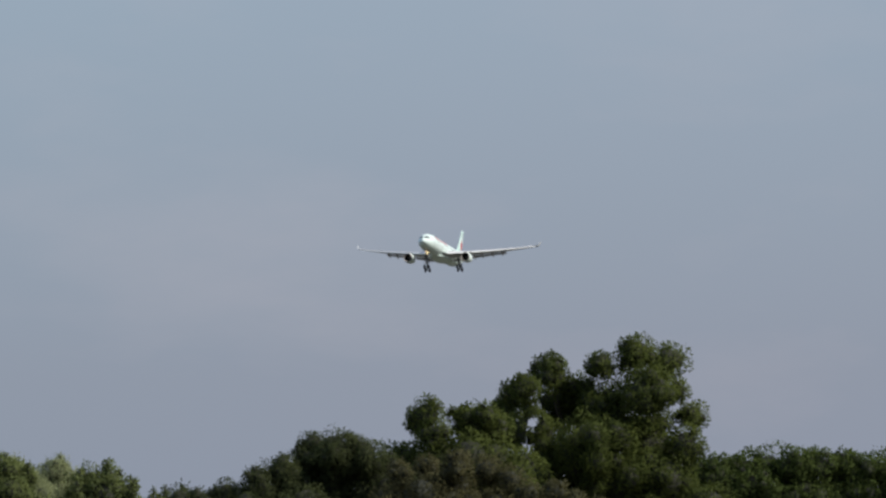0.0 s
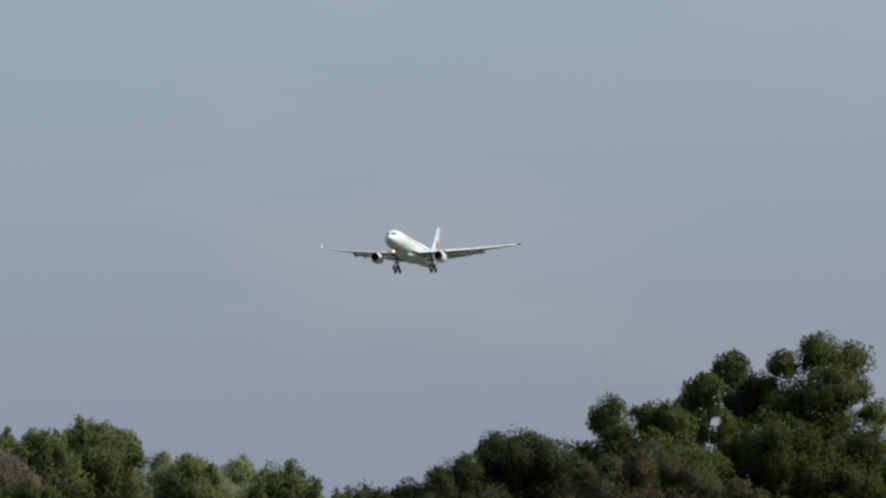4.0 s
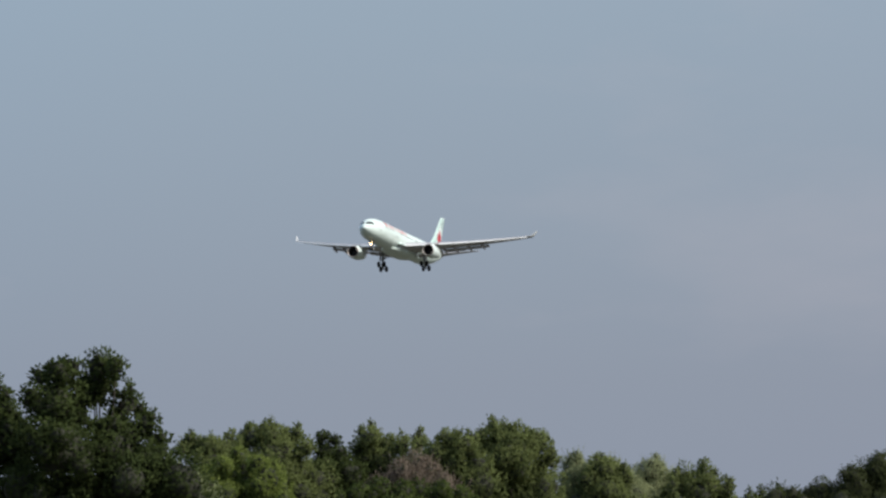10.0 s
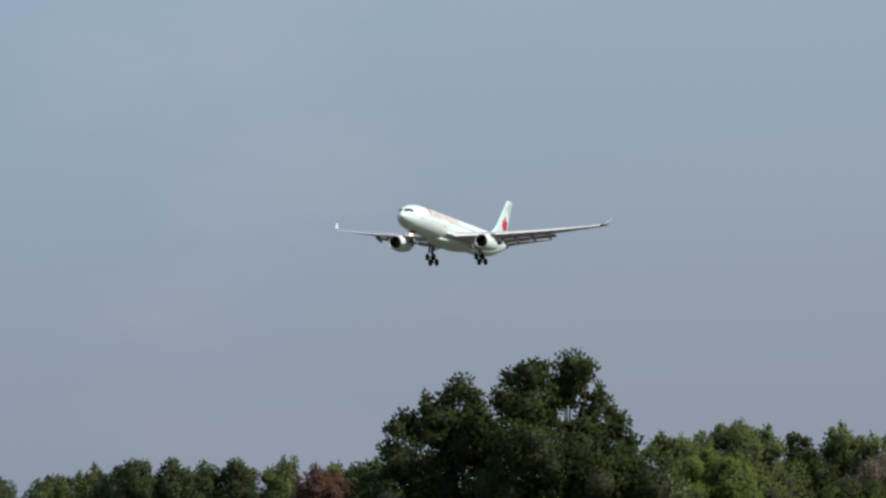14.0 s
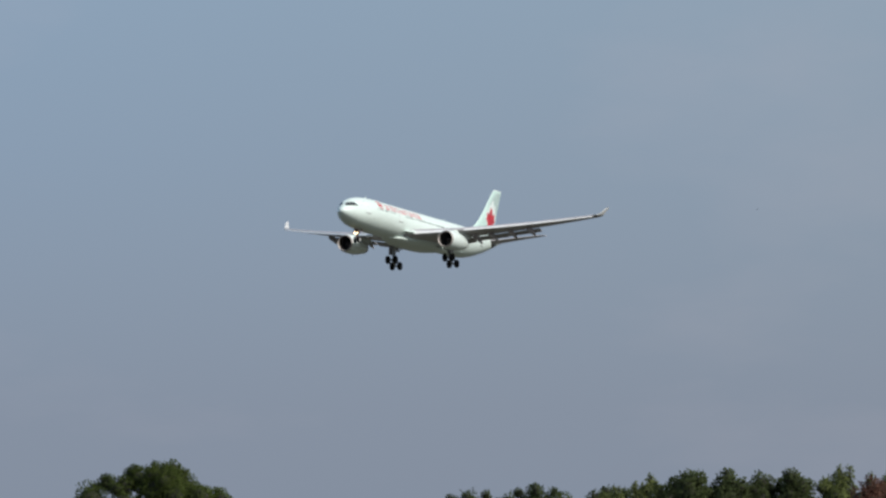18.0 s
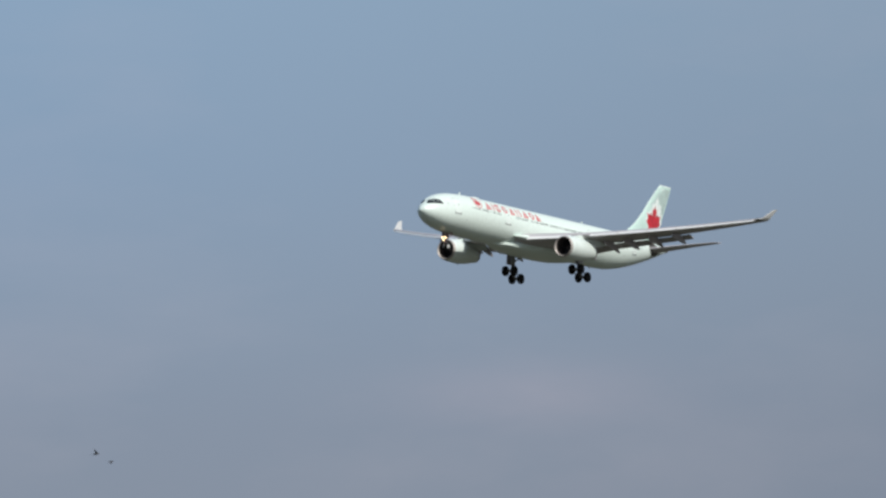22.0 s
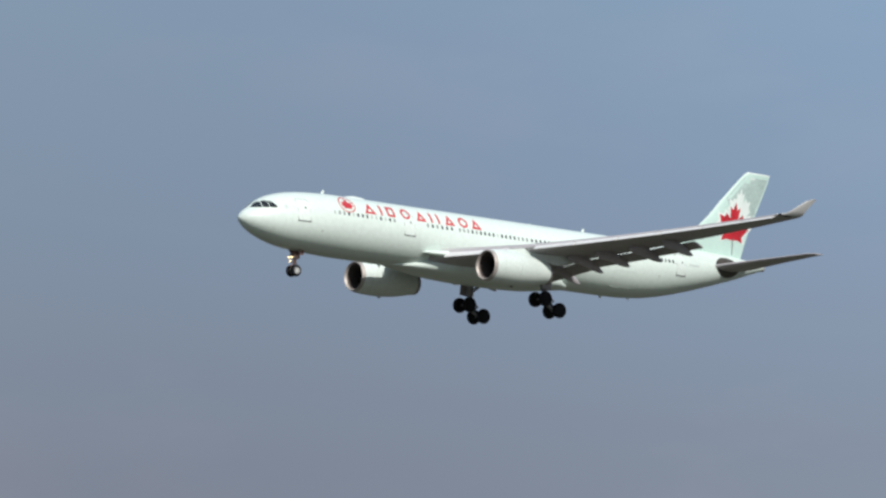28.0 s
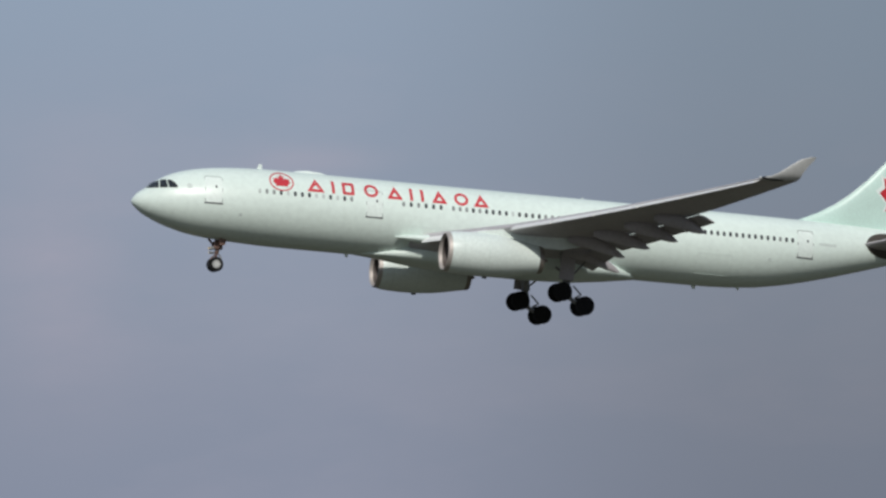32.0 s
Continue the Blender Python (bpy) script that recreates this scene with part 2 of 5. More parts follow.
# ---------------------------------------------------------------- mesh helpers
def build_mesh(name, verts, faces, smooth=True):
    me = bpy.data.meshes.new(name)
    me.from_pydata([tuple(v) for v in verts], [], faces)
    me.update()
    bm = bmesh.new()
    bm.from_mesh(me)
    bmesh.ops.recalc_face_normals(bm, faces=bm.faces[:])
    bm.to_mesh(me)
    bm.free()
    if smooth:
        me.polygons.foreach_set("use_smooth", [True] * len(me.polygons))
        me.set_sharp_from_angle(angle=radians(35))
    return me


def part(name, shape, material, parent, label="", smooth=True):
    """Links a shape (verts, faces), or a ready mesh, as one mesh object under a thing or a part."""
    me = shape if isinstance(shape, bpy.types.Mesh) else build_mesh(name, shape[0], shape[1], smooth)
    if not me.materials:
        me.materials.append(material)
    ob = new(name, me)
    ob.parent = parent
    if label:
        tagged(ob, label)
    return ob


def join(*shapes):
    verts, faces = [], []
    for v, f in shapes:
        n = len(verts)
        verts += [tuple(p) for p in v]
        faces += [tuple(i + n for i in face) for face in f]
    return verts, faces


def loft(rings, cap0=True, cap1=True):
    n = len(rings[0])
    verts = [p for r in rings for p in r]
    faces = []
    for i in range(len(rings) - 1):
        for j in range(n):
            k = (j + 1) % n
            faces.append((i * n + j, i * n + k, (i + 1) * n + k, (i + 1) * n + j))
    if cap0:
        faces.append(tuple(range(n)))
    if cap1:
        faces.append(tuple((len(rings) - 1) * n + j for j in range(n)))
    return verts, faces


def box(x0, x1, y0, y1, z0, z1, b=0.03):
    """A box with its edges chamfered all round."""
    ring = lambda x, d: [(x, y0 + d, z0 + b), (x, y0 + b, z0 + d), (x, y1 - b, z0 + d), (x, y1 - d, z0 + b),
                         (x, y1 - d, z1 - b), (x, y1 - b, z1 - d), (x, y0 + b, z1 - d), (x, y0 + d, z1 - b)]
    return loft([ring(x0, b), ring(x0 + b, 0), ring(x1 - b, 0), ring(x1, b)])


def tube(p, q, r0, r1=None, n=14):
    """A round bar from p to q, with slightly rounded ends."""
    p, q = Vector(p), Vector(q)
    r1 = r0 if r1 is None else r1
    d = (q - p).normalized()
    u = d.orthogonal().normalized()
    w = d.cross(u)
    rings = []
    for c, r in ((p, r0 * .8), (p + d * r0 * .2, r0), (q - d * r1 * .2, r1), (q, r1 * .8)):
        rings.append([c + r * (math.cos(a) * u + math.sin(a) * w) for a in (2 * math.pi * i / n for i in range(n))])
    return loft(rings)


def spin_x(profile, n=32, cx=0, cy=0, cz=0, closed=False):
    """Revolves (x, r) pairs round the x axis through (cy, cz)."""
    rings = [[(cx + x, cy + r * math.sin(2 * math.pi * i / n), cz + r * math.cos(2 * math.pi * i / n)) for i in range(n)] for x, r in profile]
    return loft(rings, not closed, not closed)


def spin_y(profile, n=28, c=(0, 0, 0)):
    """Revolves (y, r) pairs round the y axis through c."""
    rings = [[(c[0] + r * math.sin(2 * math.pi * i / n), c[1] + y, c[2] + r * math.cos(2 * math.pi * i / n)) for i in range(n)] for y, r in profile]
    return loft(rings)


def foil(lex, y, z, chord, thick, twist=0.0, side=1, camber=0.02, n=13, normal=(0, 0, 1)):
    """One aerofoil ring: leading edge at (lex, y, z); twist in degrees turns the trailing edge down."""
    xs = [0.5 - 0.5 * math.cos(math.pi * i / n) for i in range(n + 1)]
    yt = lambda x: 5 * thick * (.2969 * math.sqrt(x) - .126 * x - .3516 * x ** 2 + .2843 * x ** 3 - .1015 * x ** 4)
    pts = [(x, camber * 4 * x * (1 - x) + yt(x)) for x in xs] + [(x, camber * 4 * x * (1 - x) - yt(x)) for x in xs[-1:0:-1]]
    c, s = math.cos(radians(twist)), math.sin(radians(twist))
    out = []
    for x, h in pts:
        a, b = chord * (x * c + h * s), chord * (h * c - x * s)
        out.append((lex + a, side * (y + b * normal[1]), z + b * normal[2]))
    return out


# ---------------------------------------------------------------- ground
def ground():
    n, verts, faces = 64, [(0, 0, 0)], []
    rs = [4, 12, 30, 60, 100, 150, 200, 260, 330, 420, 560, 800, 1200, 2000, 3200, 4700]
    for r in rs:
        for i in range(n):
            a = 2 * math.pi * i / n
            x, y = r * math.cos(a), r * math.sin(a)
            verts.append((x, y, 0.25 * noise.noise(Vector((x * .02, y * .02, 0))) * min(1, r / 60)))
    faces += [(0, 1 + i, 1 + (i + 1) % n) for i in range(n)]
    for k in range(len(rs) - 1):
        a, b = 1 + k * n, 1 + (k + 1) * n
        faces += [(a + i, b + i, b + (i + 1) % n, a + (i + 1) % n) for i in range(n)]
    ob = new("ground", build_mesh("ground", verts, faces))
    ob.data.materials.append(M["grass"])
    tagged(ob, "flat dry-green grassland that reaches the horizon", "ground", kind="structure")


# ---------------------------------------------------------------- trees
# the habit of each kind of foliage: leaf length and width, upward turn of the leaves, upright stretch of the clumps,
# shoots to a square metre, their length and lift, and the depth of the hollows between clumps
HABIT = {
    "leaf_gum": (0.132, 0.42, -0.1, 0.5, 0.6, 0.2, 0.1, 0.15),
    "leaf_brown": (0.143, 0.34, -0.3, 0.45, 1.5, 0.25, 0, 0.17),
    "leaf_willow": (0.143, 0.28, -0.9, 0.32, 5, 0.5, -1.2, 0.15),
    "leaf_grey": (0.154, 0.26, 0.9, 0.36, 16, 0.55, 1.6, 0.2),
    "leaf_mixed": (0.165, 0.42, 0.4, 0.62, 6, 0.34, 0.9, 0.22),
    "leaf_yellow": (0.165, 0.45, 0.3, 0.75, 4, 0.28, 0.5, 0.2),
    "leaf_deep": (0.154, 0.55, 0.1, 0.8, 2, 0.22, 0.2, 0.18),
    "leaf_far": (0.187, 0.42, 0.4, 0.55, 4, 0.36, 0.5, 0.22),
    "leaf_pine": (0.176, 0.42, 0.3, 0.8, 2, 0.2, 0.5, 0.15),
    "leaf_russet": (0.187, 0.45, 0.2, 0.75, 3, 0.28, 0.4, 0.17),
    "leaf_dry": (0.143, 0.24, 0.7, 0.45, 14, 0.5, 1.2, 0.24),
}


def ripple(rng, pitch, upright, n=10):
    """An uneven field of about unit depth over space, with its slope; pitch is the usual distance between two swells."""
    ks = rng.normal(size=(n, 3)) * (3.6 / pitch)
    ks[:, 2] *= upright
    ph, k = rng.uniform(0, 6.28, n), math.sqrt(2 / n)

    def field(p):
        a = p @ ks.T + ph
        return np.sin(a).sum(1) * k, (np.cos(a) @ ks) * k
    return field


def unit(a):
    return a / np.maximum(1e-6, np.linalg.norm(a, axis=1))[:, None]


def leaf_mesh(name, lobes, rng, habit, coats, seen, cover=1.5, holes=()):
    """A crown: single leaves and leafy shoots over uneven, hollowed clumps, each round a solid core coloured dark as
    inner shade. lobes: x, y, z, radius.
    """
    length, width, up, upright, shoots, reach, lift, depth = habit
    lobes = np.array(lobes)
    broad, fine = ripple(rng, .95, upright), ripple(rng, .36, upright)
    heart = np.array([0, .8, lobes[:, 2].mean() - 1.5])
    pos, aim, face, big = [], [], [], []
    core_v, core_n, core_f = [], [], []
    for i, (x, y, z, r) in enumerate(lobes):
        c, low = np.array([x, y, z]), z + r < seen
        ll = length * (2.4 if low else 1.0)
        n = int(cover * 4 * math.pi * r * r / (ll * ll * width * .62))
        d = unit(rng.normal(size=(n, 3)))
        d = d[(d[:, 1] < .30) | (rng.random(n) < .25)]
        squash = rng.uniform(.86, 1.14, 3)
        p = c + d * r * squash
        (b, gb), (f, gf) = broad(p), fine(p)
        m = min(1.0, .35 + .65 * r)
        rise = 1 + depth * m * b + .32 * depth * m * f
        p = c + d * squash * (r * rise * (1.04 - .40 * rng.random(len(d)) ** 2.0))[:, None]
        slope = depth * m * gb + .20 * depth * m * gf
        slope -= (slope * d).sum(1)[:, None] * d
        away = unit(p - heart)
        nrm = unit(unit(d - slope * r * .8) * .8 + away * .35 + rng.normal(size=p.shape) * .18)
        keep = np.ones(len(p), bool)
        for j, (ox, oy, oz, orad) in enumerate(lobes):
            if j != i and (ox - x) ** 2 + (oy - y) ** 2 + (oz - z) ** 2 < (r + orad) ** 2:
                keep &= ((p - (ox, oy, oz)) ** 2).sum(1) > (.70 * orad) ** 2
        p, d, nrm = p[keep], d[keep], nrm[keep]
        pos.append(p), face.append(nrm), big.append(np.full(len(p), ll))
        aim.append(unit(rng.normal(size=p.shape) * .6 + d * .4 + np.array([0, 0, up])))
        # leafy shoots that stand or hang out of the clump
        k = 0 if low else min(len(p), int(shoots * 4 * r * r))
        if k:
            at = rng.choice(len(p), k, replace=False)
            at = at[d[at, 2] > -.35]
            way = unit(d[at] * .55 + np.array([0, 0, lift]) + rng.normal(size=(len(at), 3)) * .28)
            span = reach * rng.uniform(.35, 1.1, len(at))[:, None]
            for t in np.linspace(.1, 1, int(5 + 15 * reach)):
                q = p[at] + way * span * t + np.array([0, 0, -.12 * t * t]) * span + rng.normal(size=way.shape) * .025
                pos.append(q), face.append(unit(nrm[at] + rng.normal(size=q.shape) * .3)), big.append(np.full(len(q), ll * (1 - .45 * t)))
                aim.append(unit(way + rng.normal(size=q.shape) * .55))
        # added solid ball that blocks the sky, its dark colour standing for inner shade
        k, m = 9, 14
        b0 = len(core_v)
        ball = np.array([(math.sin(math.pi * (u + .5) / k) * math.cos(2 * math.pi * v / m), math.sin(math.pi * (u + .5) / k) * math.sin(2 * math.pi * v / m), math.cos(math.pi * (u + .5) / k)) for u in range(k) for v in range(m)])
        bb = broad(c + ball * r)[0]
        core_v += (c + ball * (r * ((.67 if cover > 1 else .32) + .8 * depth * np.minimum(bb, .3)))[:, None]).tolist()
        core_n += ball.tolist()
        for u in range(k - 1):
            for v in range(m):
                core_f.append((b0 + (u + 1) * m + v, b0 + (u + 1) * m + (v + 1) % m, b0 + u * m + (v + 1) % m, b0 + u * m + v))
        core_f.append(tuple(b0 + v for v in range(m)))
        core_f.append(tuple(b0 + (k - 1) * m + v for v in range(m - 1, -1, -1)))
    c, way, nrm, ll = np.concatenate(pos), np.concatenate(aim), np.concatenate(face), np.concatenate(big)
    keep = np.ones(len(c), bool)
    for hx, hz, hr in holes:
        keep &= (c[:, 0] - hx) ** 2 + (c[:, 2] - hz) ** 2 > (hr * rng.uniform(.8, 1.2, len(c))) ** 2
        core_f = [f for f in core_f if len(f) < 5 and (core_v[f[0]][0] - hx) ** 2 + (core_v[f[0]][2] - hz) ** 2 > (hr * 1.15 + .1) ** 2]
    c, way, nrm, ll = c[keep], way[keep], nrm[keep], (ll * rng.uniform(.7, 1.25, len(ll)))[keep][:, None]
    wide = unit(np.cross(way, nrm + rng.normal(size=nrm.shape) * .5)) * ll * width * .5
    quad = np.stack([c, c + way * ll * .45 + wide, c + way * ll, c + way * ll * .45 - wide], 1).reshape(-1, 3)
    nq, nc = len(c), len(core_v)
    allv = np.concatenate([np.array(core_v), quad])
    loops, starts, at = [], [], 0
    for f in core_f:
        loops += f
        starts.append(at)
        at += len(f)
    loops = np.concatenate([np.array(loops), nc + np.arange(4 * nq)])
    starts = np.concatenate([np.array(starts), at + 4 * np.arange(nq)])
    me = bpy.data.meshes.new(name)
    me.vertices.add(len(allv))
    me.vertices.foreach_set("co", allv.astype(np.float32).ravel())
    me.loops.add(len(loops))
    me.loops.foreach_set("vertex_index", loops.astype(np.int32))
    me.polygons.add(len(starts))
    me.polygons.foreach_set("loop_start", starts.astype(np.int32))
    me.update(calc_edges=True)
    me.polygons.foreach_set("use_smooth", [True] * len(starts))
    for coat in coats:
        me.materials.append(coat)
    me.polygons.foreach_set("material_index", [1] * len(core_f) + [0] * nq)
    # leaves take the light of the clump that they sit on
    me.normals_split_custom_set_from_vertices(np.concatenate([np.array(core_n), nrm.repeat(4, 0)]).tolist())
    return me


def tree(name, label, az, dist, leaf, lobes, seed=1, cover=1.03, holes=()):
    """lobes: (across, height, radius) of the crown's lumps, seen from the camera's side."""
    rng = np.random.default_rng(seed)
    a = radians(az)
    base = new(name)
    mid = sum(l[0] * l[2] for l in lobes) / sum(l[2] for l in lobes)
    base.matrix_world = Matrix.Translation((-math.sin(a) * dist, math.cos(a) * dist, 0)) @ pose(0, 0, 0, 0, 0, az) @ pose(mid, 0, 0)
    tagged(base, label, "bush" if name in ("shrub", "thicket") else "tree", "tree line")
    full = []
    span = max(l[0] + l[2] for l in lobes) - min(l[0] - l[2] for l in lobes)
    low = min(l[1] - l[2] for l in lobes)
    top = max(l[1] for l in lobes)
    for x, z, r in lobes:
        y = float(rng.uniform(-.2, .2)) * span
        full.append((x - mid, y, z, r * .88))
        for i in range(int(4 + 4 * r)):
            d = rng.normal(size=3)
            d[1] -= .4
            d /= np.linalg.norm(d)
            k = float(rng.uniform(.24, .46))
            full.append((x - mid + d[0] * r * (.98 - k * .9), y + d[1] * r * (1 - k), z + d[2] * r * (.98 - k * .9), r * k))
    # upright leaders that break the outline
    if HABIT[leaf][6] > .6:
        for x, z, r in lobes:
            for i in range(2):
                t, k = float(rng.uniform(-1.2, 1.2)), float(rng.uniform(.35, .95)) * dist / 300
                sx, sz, sy = x - mid + math.sin(t) * r * .8, z + math.cos(t) * r * .62, float(rng.uniform(-.4, .3)) * r
                for up, rr in ((0, .24), (.22, .19), (.40, .13), (.52, .08)):
                    full.append((sx + float(rng.uniform(-.04, .04)), sy, sz + up * k, rr * k))
    # the crown goes on below, down to a few metres over the ground
    left, right = min(l[0] - l[2] for l in lobes) - mid - .25, max(l[0] + l[2] for l in lobes) - mid + .25
    small = min(1.0, max(l[2] for l in lobes) / 1.1)
    seen, z = dist * .0195 + 1.4, low + .7 * small
    while z > .32 * top:
        k = max(3, round(span / (.62 * small if z > seen - .6 else 1.1)))
        for i in range(k):
            s = (i + .5 + float(rng.uniform(-.3, .3))) / k
            full.append((left + (right - left) * s, float(rng.uniform(-.25, .25)) * span, z + small * float(rng.uniform(-.45, .45)), (small if z > seen - .6 else 1.1) * float(rng.uniform(.5, .98))))
        z -= .85 * small if z > seen - .6 else 1.5
    trunk = []
    lean = [(0, 0, -.1), (.05, .03, low * .25), (.12, -.05, low * .55), (0, 0, top * .8)]
    r0 = .045 * top * .5 + .06
    for (x, y, z), k in zip(lean, (1.25, 1, .8, .28)):
        trunk.append([(x + r0 * k * math.cos(t), y + r0 * k * math.sin(t), z) for t in (2 * math.pi * i / 10 for i in range(10))])
    stem = part("trunk", loft(trunk), M["bark"], base, "brown tapered trunk")
    for x, y, z, r in [f for f in full if f[3] > .3][:10]:
        z0 = max(.3 * low, min(low * .75, z - abs(x) - .8))
        bend = (x * .55, y * .55 + .18 * span, z0 + (z - z0) * .5)
        part("limb", join(tube((.08, 0, z0), bend, r0 * .28, r0 * .14, 7), tube(bend, (x, y, z), r0 * .14, r0 * .05, 7)), M["bark"], stem)
    part("crown", leaf_mesh("crown", full, rng, HABIT[leaf], (M[leaf], M["shaded_core"]), seen, cover, [(x - mid, z, r) for x, z, r in holes]), M[leaf], base)
    return base


def trees():
    tree("gum_tree", "tall gum tree with rounded olive-green clumps of leaves", 10.45, 230, "leaf_gum", [(-1.47, 10.81, 0.76), (-1.0, 9.85, 0.99), (-3.1, 9.63, 0.65), (-2.16, 8.66, 1.18), (0.2, 11.12, 0.61), (1.4, 11.39, 0.8), (2.55, 11.19, 0.73), (1.86, 10.05, 1.11), (0.43, 9.59, 1.11), (3.23, 9.37, 0.61), (3.02, 8.32, 0.76), (-0.07, 8.16, 1.53), (1.84, 8.14, 1.45), (-2.43, 10.0, 0.42), (2.82, 10.23, 0.5), (-2.33, 10.29, 0.57), (-0.61, 10.27, 0.67), (-1.94, 11.05, 0.34), (-2.81, 10.1, 0.48), (-0.33, 9.69, 0.76), (0.49, 7.2, 1.34), (2.21, 7.18, 1.15), (-1.8, 7.23, 1.15)], 1, holes=[(-2.1, 9.14, 0.19), (-2.34, 8.21, 0.17), (-2.26, 8.48, 0.11), (2.81, 9.71, 0.15), (0.71, 11.19, 0.1)])
    tree("gum_tree", "smaller gum tree with rounded green clumps", 11.65, 226, "leaf_gum", [(-0.86, 9.33, 0.68), (-1.18, 9.02, 0.45), (0.73, 9.07, 0.75), (0.08, 9.32, 0.3), (-0.59, 8.58, 0.64), (1.48, 8.84, 0.64), (0.91, 8.09, 1.03), (-0.41, 7.83, 0.84), (-1.53, 7.84, 0.56), (0.26, 9.13, 0.49), (1.11, 9.31, 0.49)], 2, holes=[(-0.08, 9.01, 0.11), (-0.19, 9.19, 0.09)])
    tree("thicket", "dark brownish-green thicket before the gum trees", 11.64, 212, "leaf_brown", [(-1.75, 7.0, 0.5), (-0.85, 7.2, 0.55), (0.1, 7.22, 0.55), (1.0, 7.1, 0.55), (1.75, 6.8, 0.45), (0.0, 6.5, 0.9)], 61)
    tree("thicket", "low dark brownish-green thicket before a gum tree", 10.86, 211, "leaf_brown", [(-0.6, 6.35, 0.45), (0.25, 6.4, 0.45), (0.9, 6.1, 0.4), (1.5, 5.9, 0.4)], 62)
    tree("willow_tree", "drooping dark green willow with a rounded top", 12.54, 215, "leaf_willow", [(-0.4, 7.78, 0.89), (-1.12, 7.45, 0.82), (0.4, 7.68, 0.82), (-1.06, 8.07, 0.5), (0.19, 8.09, 0.46), (-0.26, 6.94, 0.98), (0.89, 6.93, 0.71), (1.35, 7.46, 0.43)], 3)
    tree("willow_tree", "low dark green willow beside a taller one", 13.16, 214, "leaf_willow", [(0.23, 7.15, 0.67), (-0.52, 6.84, 0.57), (0.55, 6.82, 0.71), (-0.26, 6.48, 0.71)], 4)
    tree("shrub", "low dark green bush at the edge of the trees", 13.62, 214, "leaf_willow", [(0.24, 6.51, 0.53), (-0.26, 6.37, 0.43), (0.77, 6.45, 0.46), (-0.74, 6.25, 0.32)], 5)
    tree("pine_tree", "dense dark green pine with a flat top", 9.51, 330, "leaf_pine", [(-0.55, 9.68, 0.99), (0.62, 9.73, 1.1), (-0.07, 9.0, 1.1)], 6)
    tree("pine_tree", "dense dark green pine with a flat top", 9.10, 330, "leaf_pine", [(-0.58, 9.79, 1.15), (0.57, 10.0, 1.1), (0.01, 9.1, 1.2)], 7)
    tree("pine_tree", "dense dark green pine with a flat top", 8.68, 330, "leaf_pine", [(-0.51, 10.15, 1.15), (0.58, 10.08, 1.04), (-0.06, 9.21, 1.31)], 8)
    tree("pine_tree", "dense dark green pine with a flat top", 8.28, 330, "leaf_pine", [(-0.59, 9.95, 1.1), (0.64, 9.83, 1.15), (-0.05, 9.05, 1.26)], 9)
    tree("pine_tree", "dense dark green pine with a flat top", 7.85, 330, "leaf_pine", [(-0.63, 9.71, 1.15), (0.73, 9.55, 1.15), (-0.1, 8.88, 1.26)], 10)
    tree("olive_tree", "grey-green leafy tree with a loose crown", 15.40, 300, "leaf_grey", [(0.06, 9.35, 0.8), (-0.8, 9.21, 0.7), (0.81, 8.95, 0.7), (-0.07, 8.54, 1.0)], 11)
    tree("olive_tree", "pale grey feathery tree", 14.99, 305, "leaf_grey", [(-0.02, 9.61, 0.61), (-0.48, 9.21, 0.61), (0.48, 9.26, 0.51), (0.02, 8.7, 0.86)], 12)
    tree("olive_tree", "grey-green leafy tree with a loose crown", 14.60, 300, "leaf_mixed", [(-0.53, 9.07, 0.65), (0.34, 9.06, 0.7), (1.15, 8.61, 0.5), (0.08, 8.37, 1.0), (-1.03, 8.68, 0.6)], 13)
    tree("shrub", "small grey-green shrub among the trees", 14.03, 300, "leaf_mixed", [(-0.02, 8.24, 0.3), (0.67, 8.19, 0.3), (-0.65, 8.1, 0.3)], 14)
    tree("poplar_tree", "pale grey feathery young poplar", 15.63, 300, "leaf_grey", [(-0.02, 9.84, 0.5), (-0.22, 9.25, 0.6), (0.27, 9.29, 0.5), (-0.03, 8.57, 0.8)], 15)
    tree("poplar_tree", "grey-green leafy tree with a loose crown", 15.38, 298, "leaf_mixed", [(-0.08, 9.38, 0.79), (0.61, 9.02, 0.59), (-0.57, 8.96, 0.64), (0.04, 8.59, 0.89)], 16)
    tree("broadleaf_tree", "round-topped mid green broadleaf tree", 16.15, 292, "leaf_mixed", [(-0.74, 10.8, 0.87), (0.11, 10.67, 0.78), (0.91, 10.52, 0.68), (1.48, 9.88, 0.48), (-1.47, 10.45, 0.73), (-0.27, 9.71, 1.45), (1.06, 9.33, 0.73), (0.73, 8.57, 0.87), (-1.81, 8.56, 0.82)], 17)
    tree("broadleaf_tree", "mid green broadleaf tree with a broken top", 16.67, 290, "leaf_mixed", [(-0.06, 10.59, 0.63), (0.54, 10.4, 0.67), (-0.54, 10.12, 0.58), (0.05, 9.56, 1.06)], 18)
    tree("dead_tree", "dry brownish tree with bare twigs between green ones", 16.97, 284, "leaf_dry", [(0.02, 9.55, 0.48), (-0.62, 9.25, 0.42), (0.6, 9.3, 0.43), (0.01, 8.8, 0.72), (-1.1, 8.8, 0.4), (1.1, 8.75, 0.4)], 19, 0.6)
    tree("broadleaf_tree", "mid green broadleaf tree with a broken top", 17.22, 294, "leaf_mixed", [(-0.75, 10.9, 0.59), (-1.12, 10.42, 0.49), (-0.02, 10.6, 0.59), (0.71, 10.54, 0.44), (1.44, 10.63, 0.39), (-0.27, 9.7, 1.07)], 20)
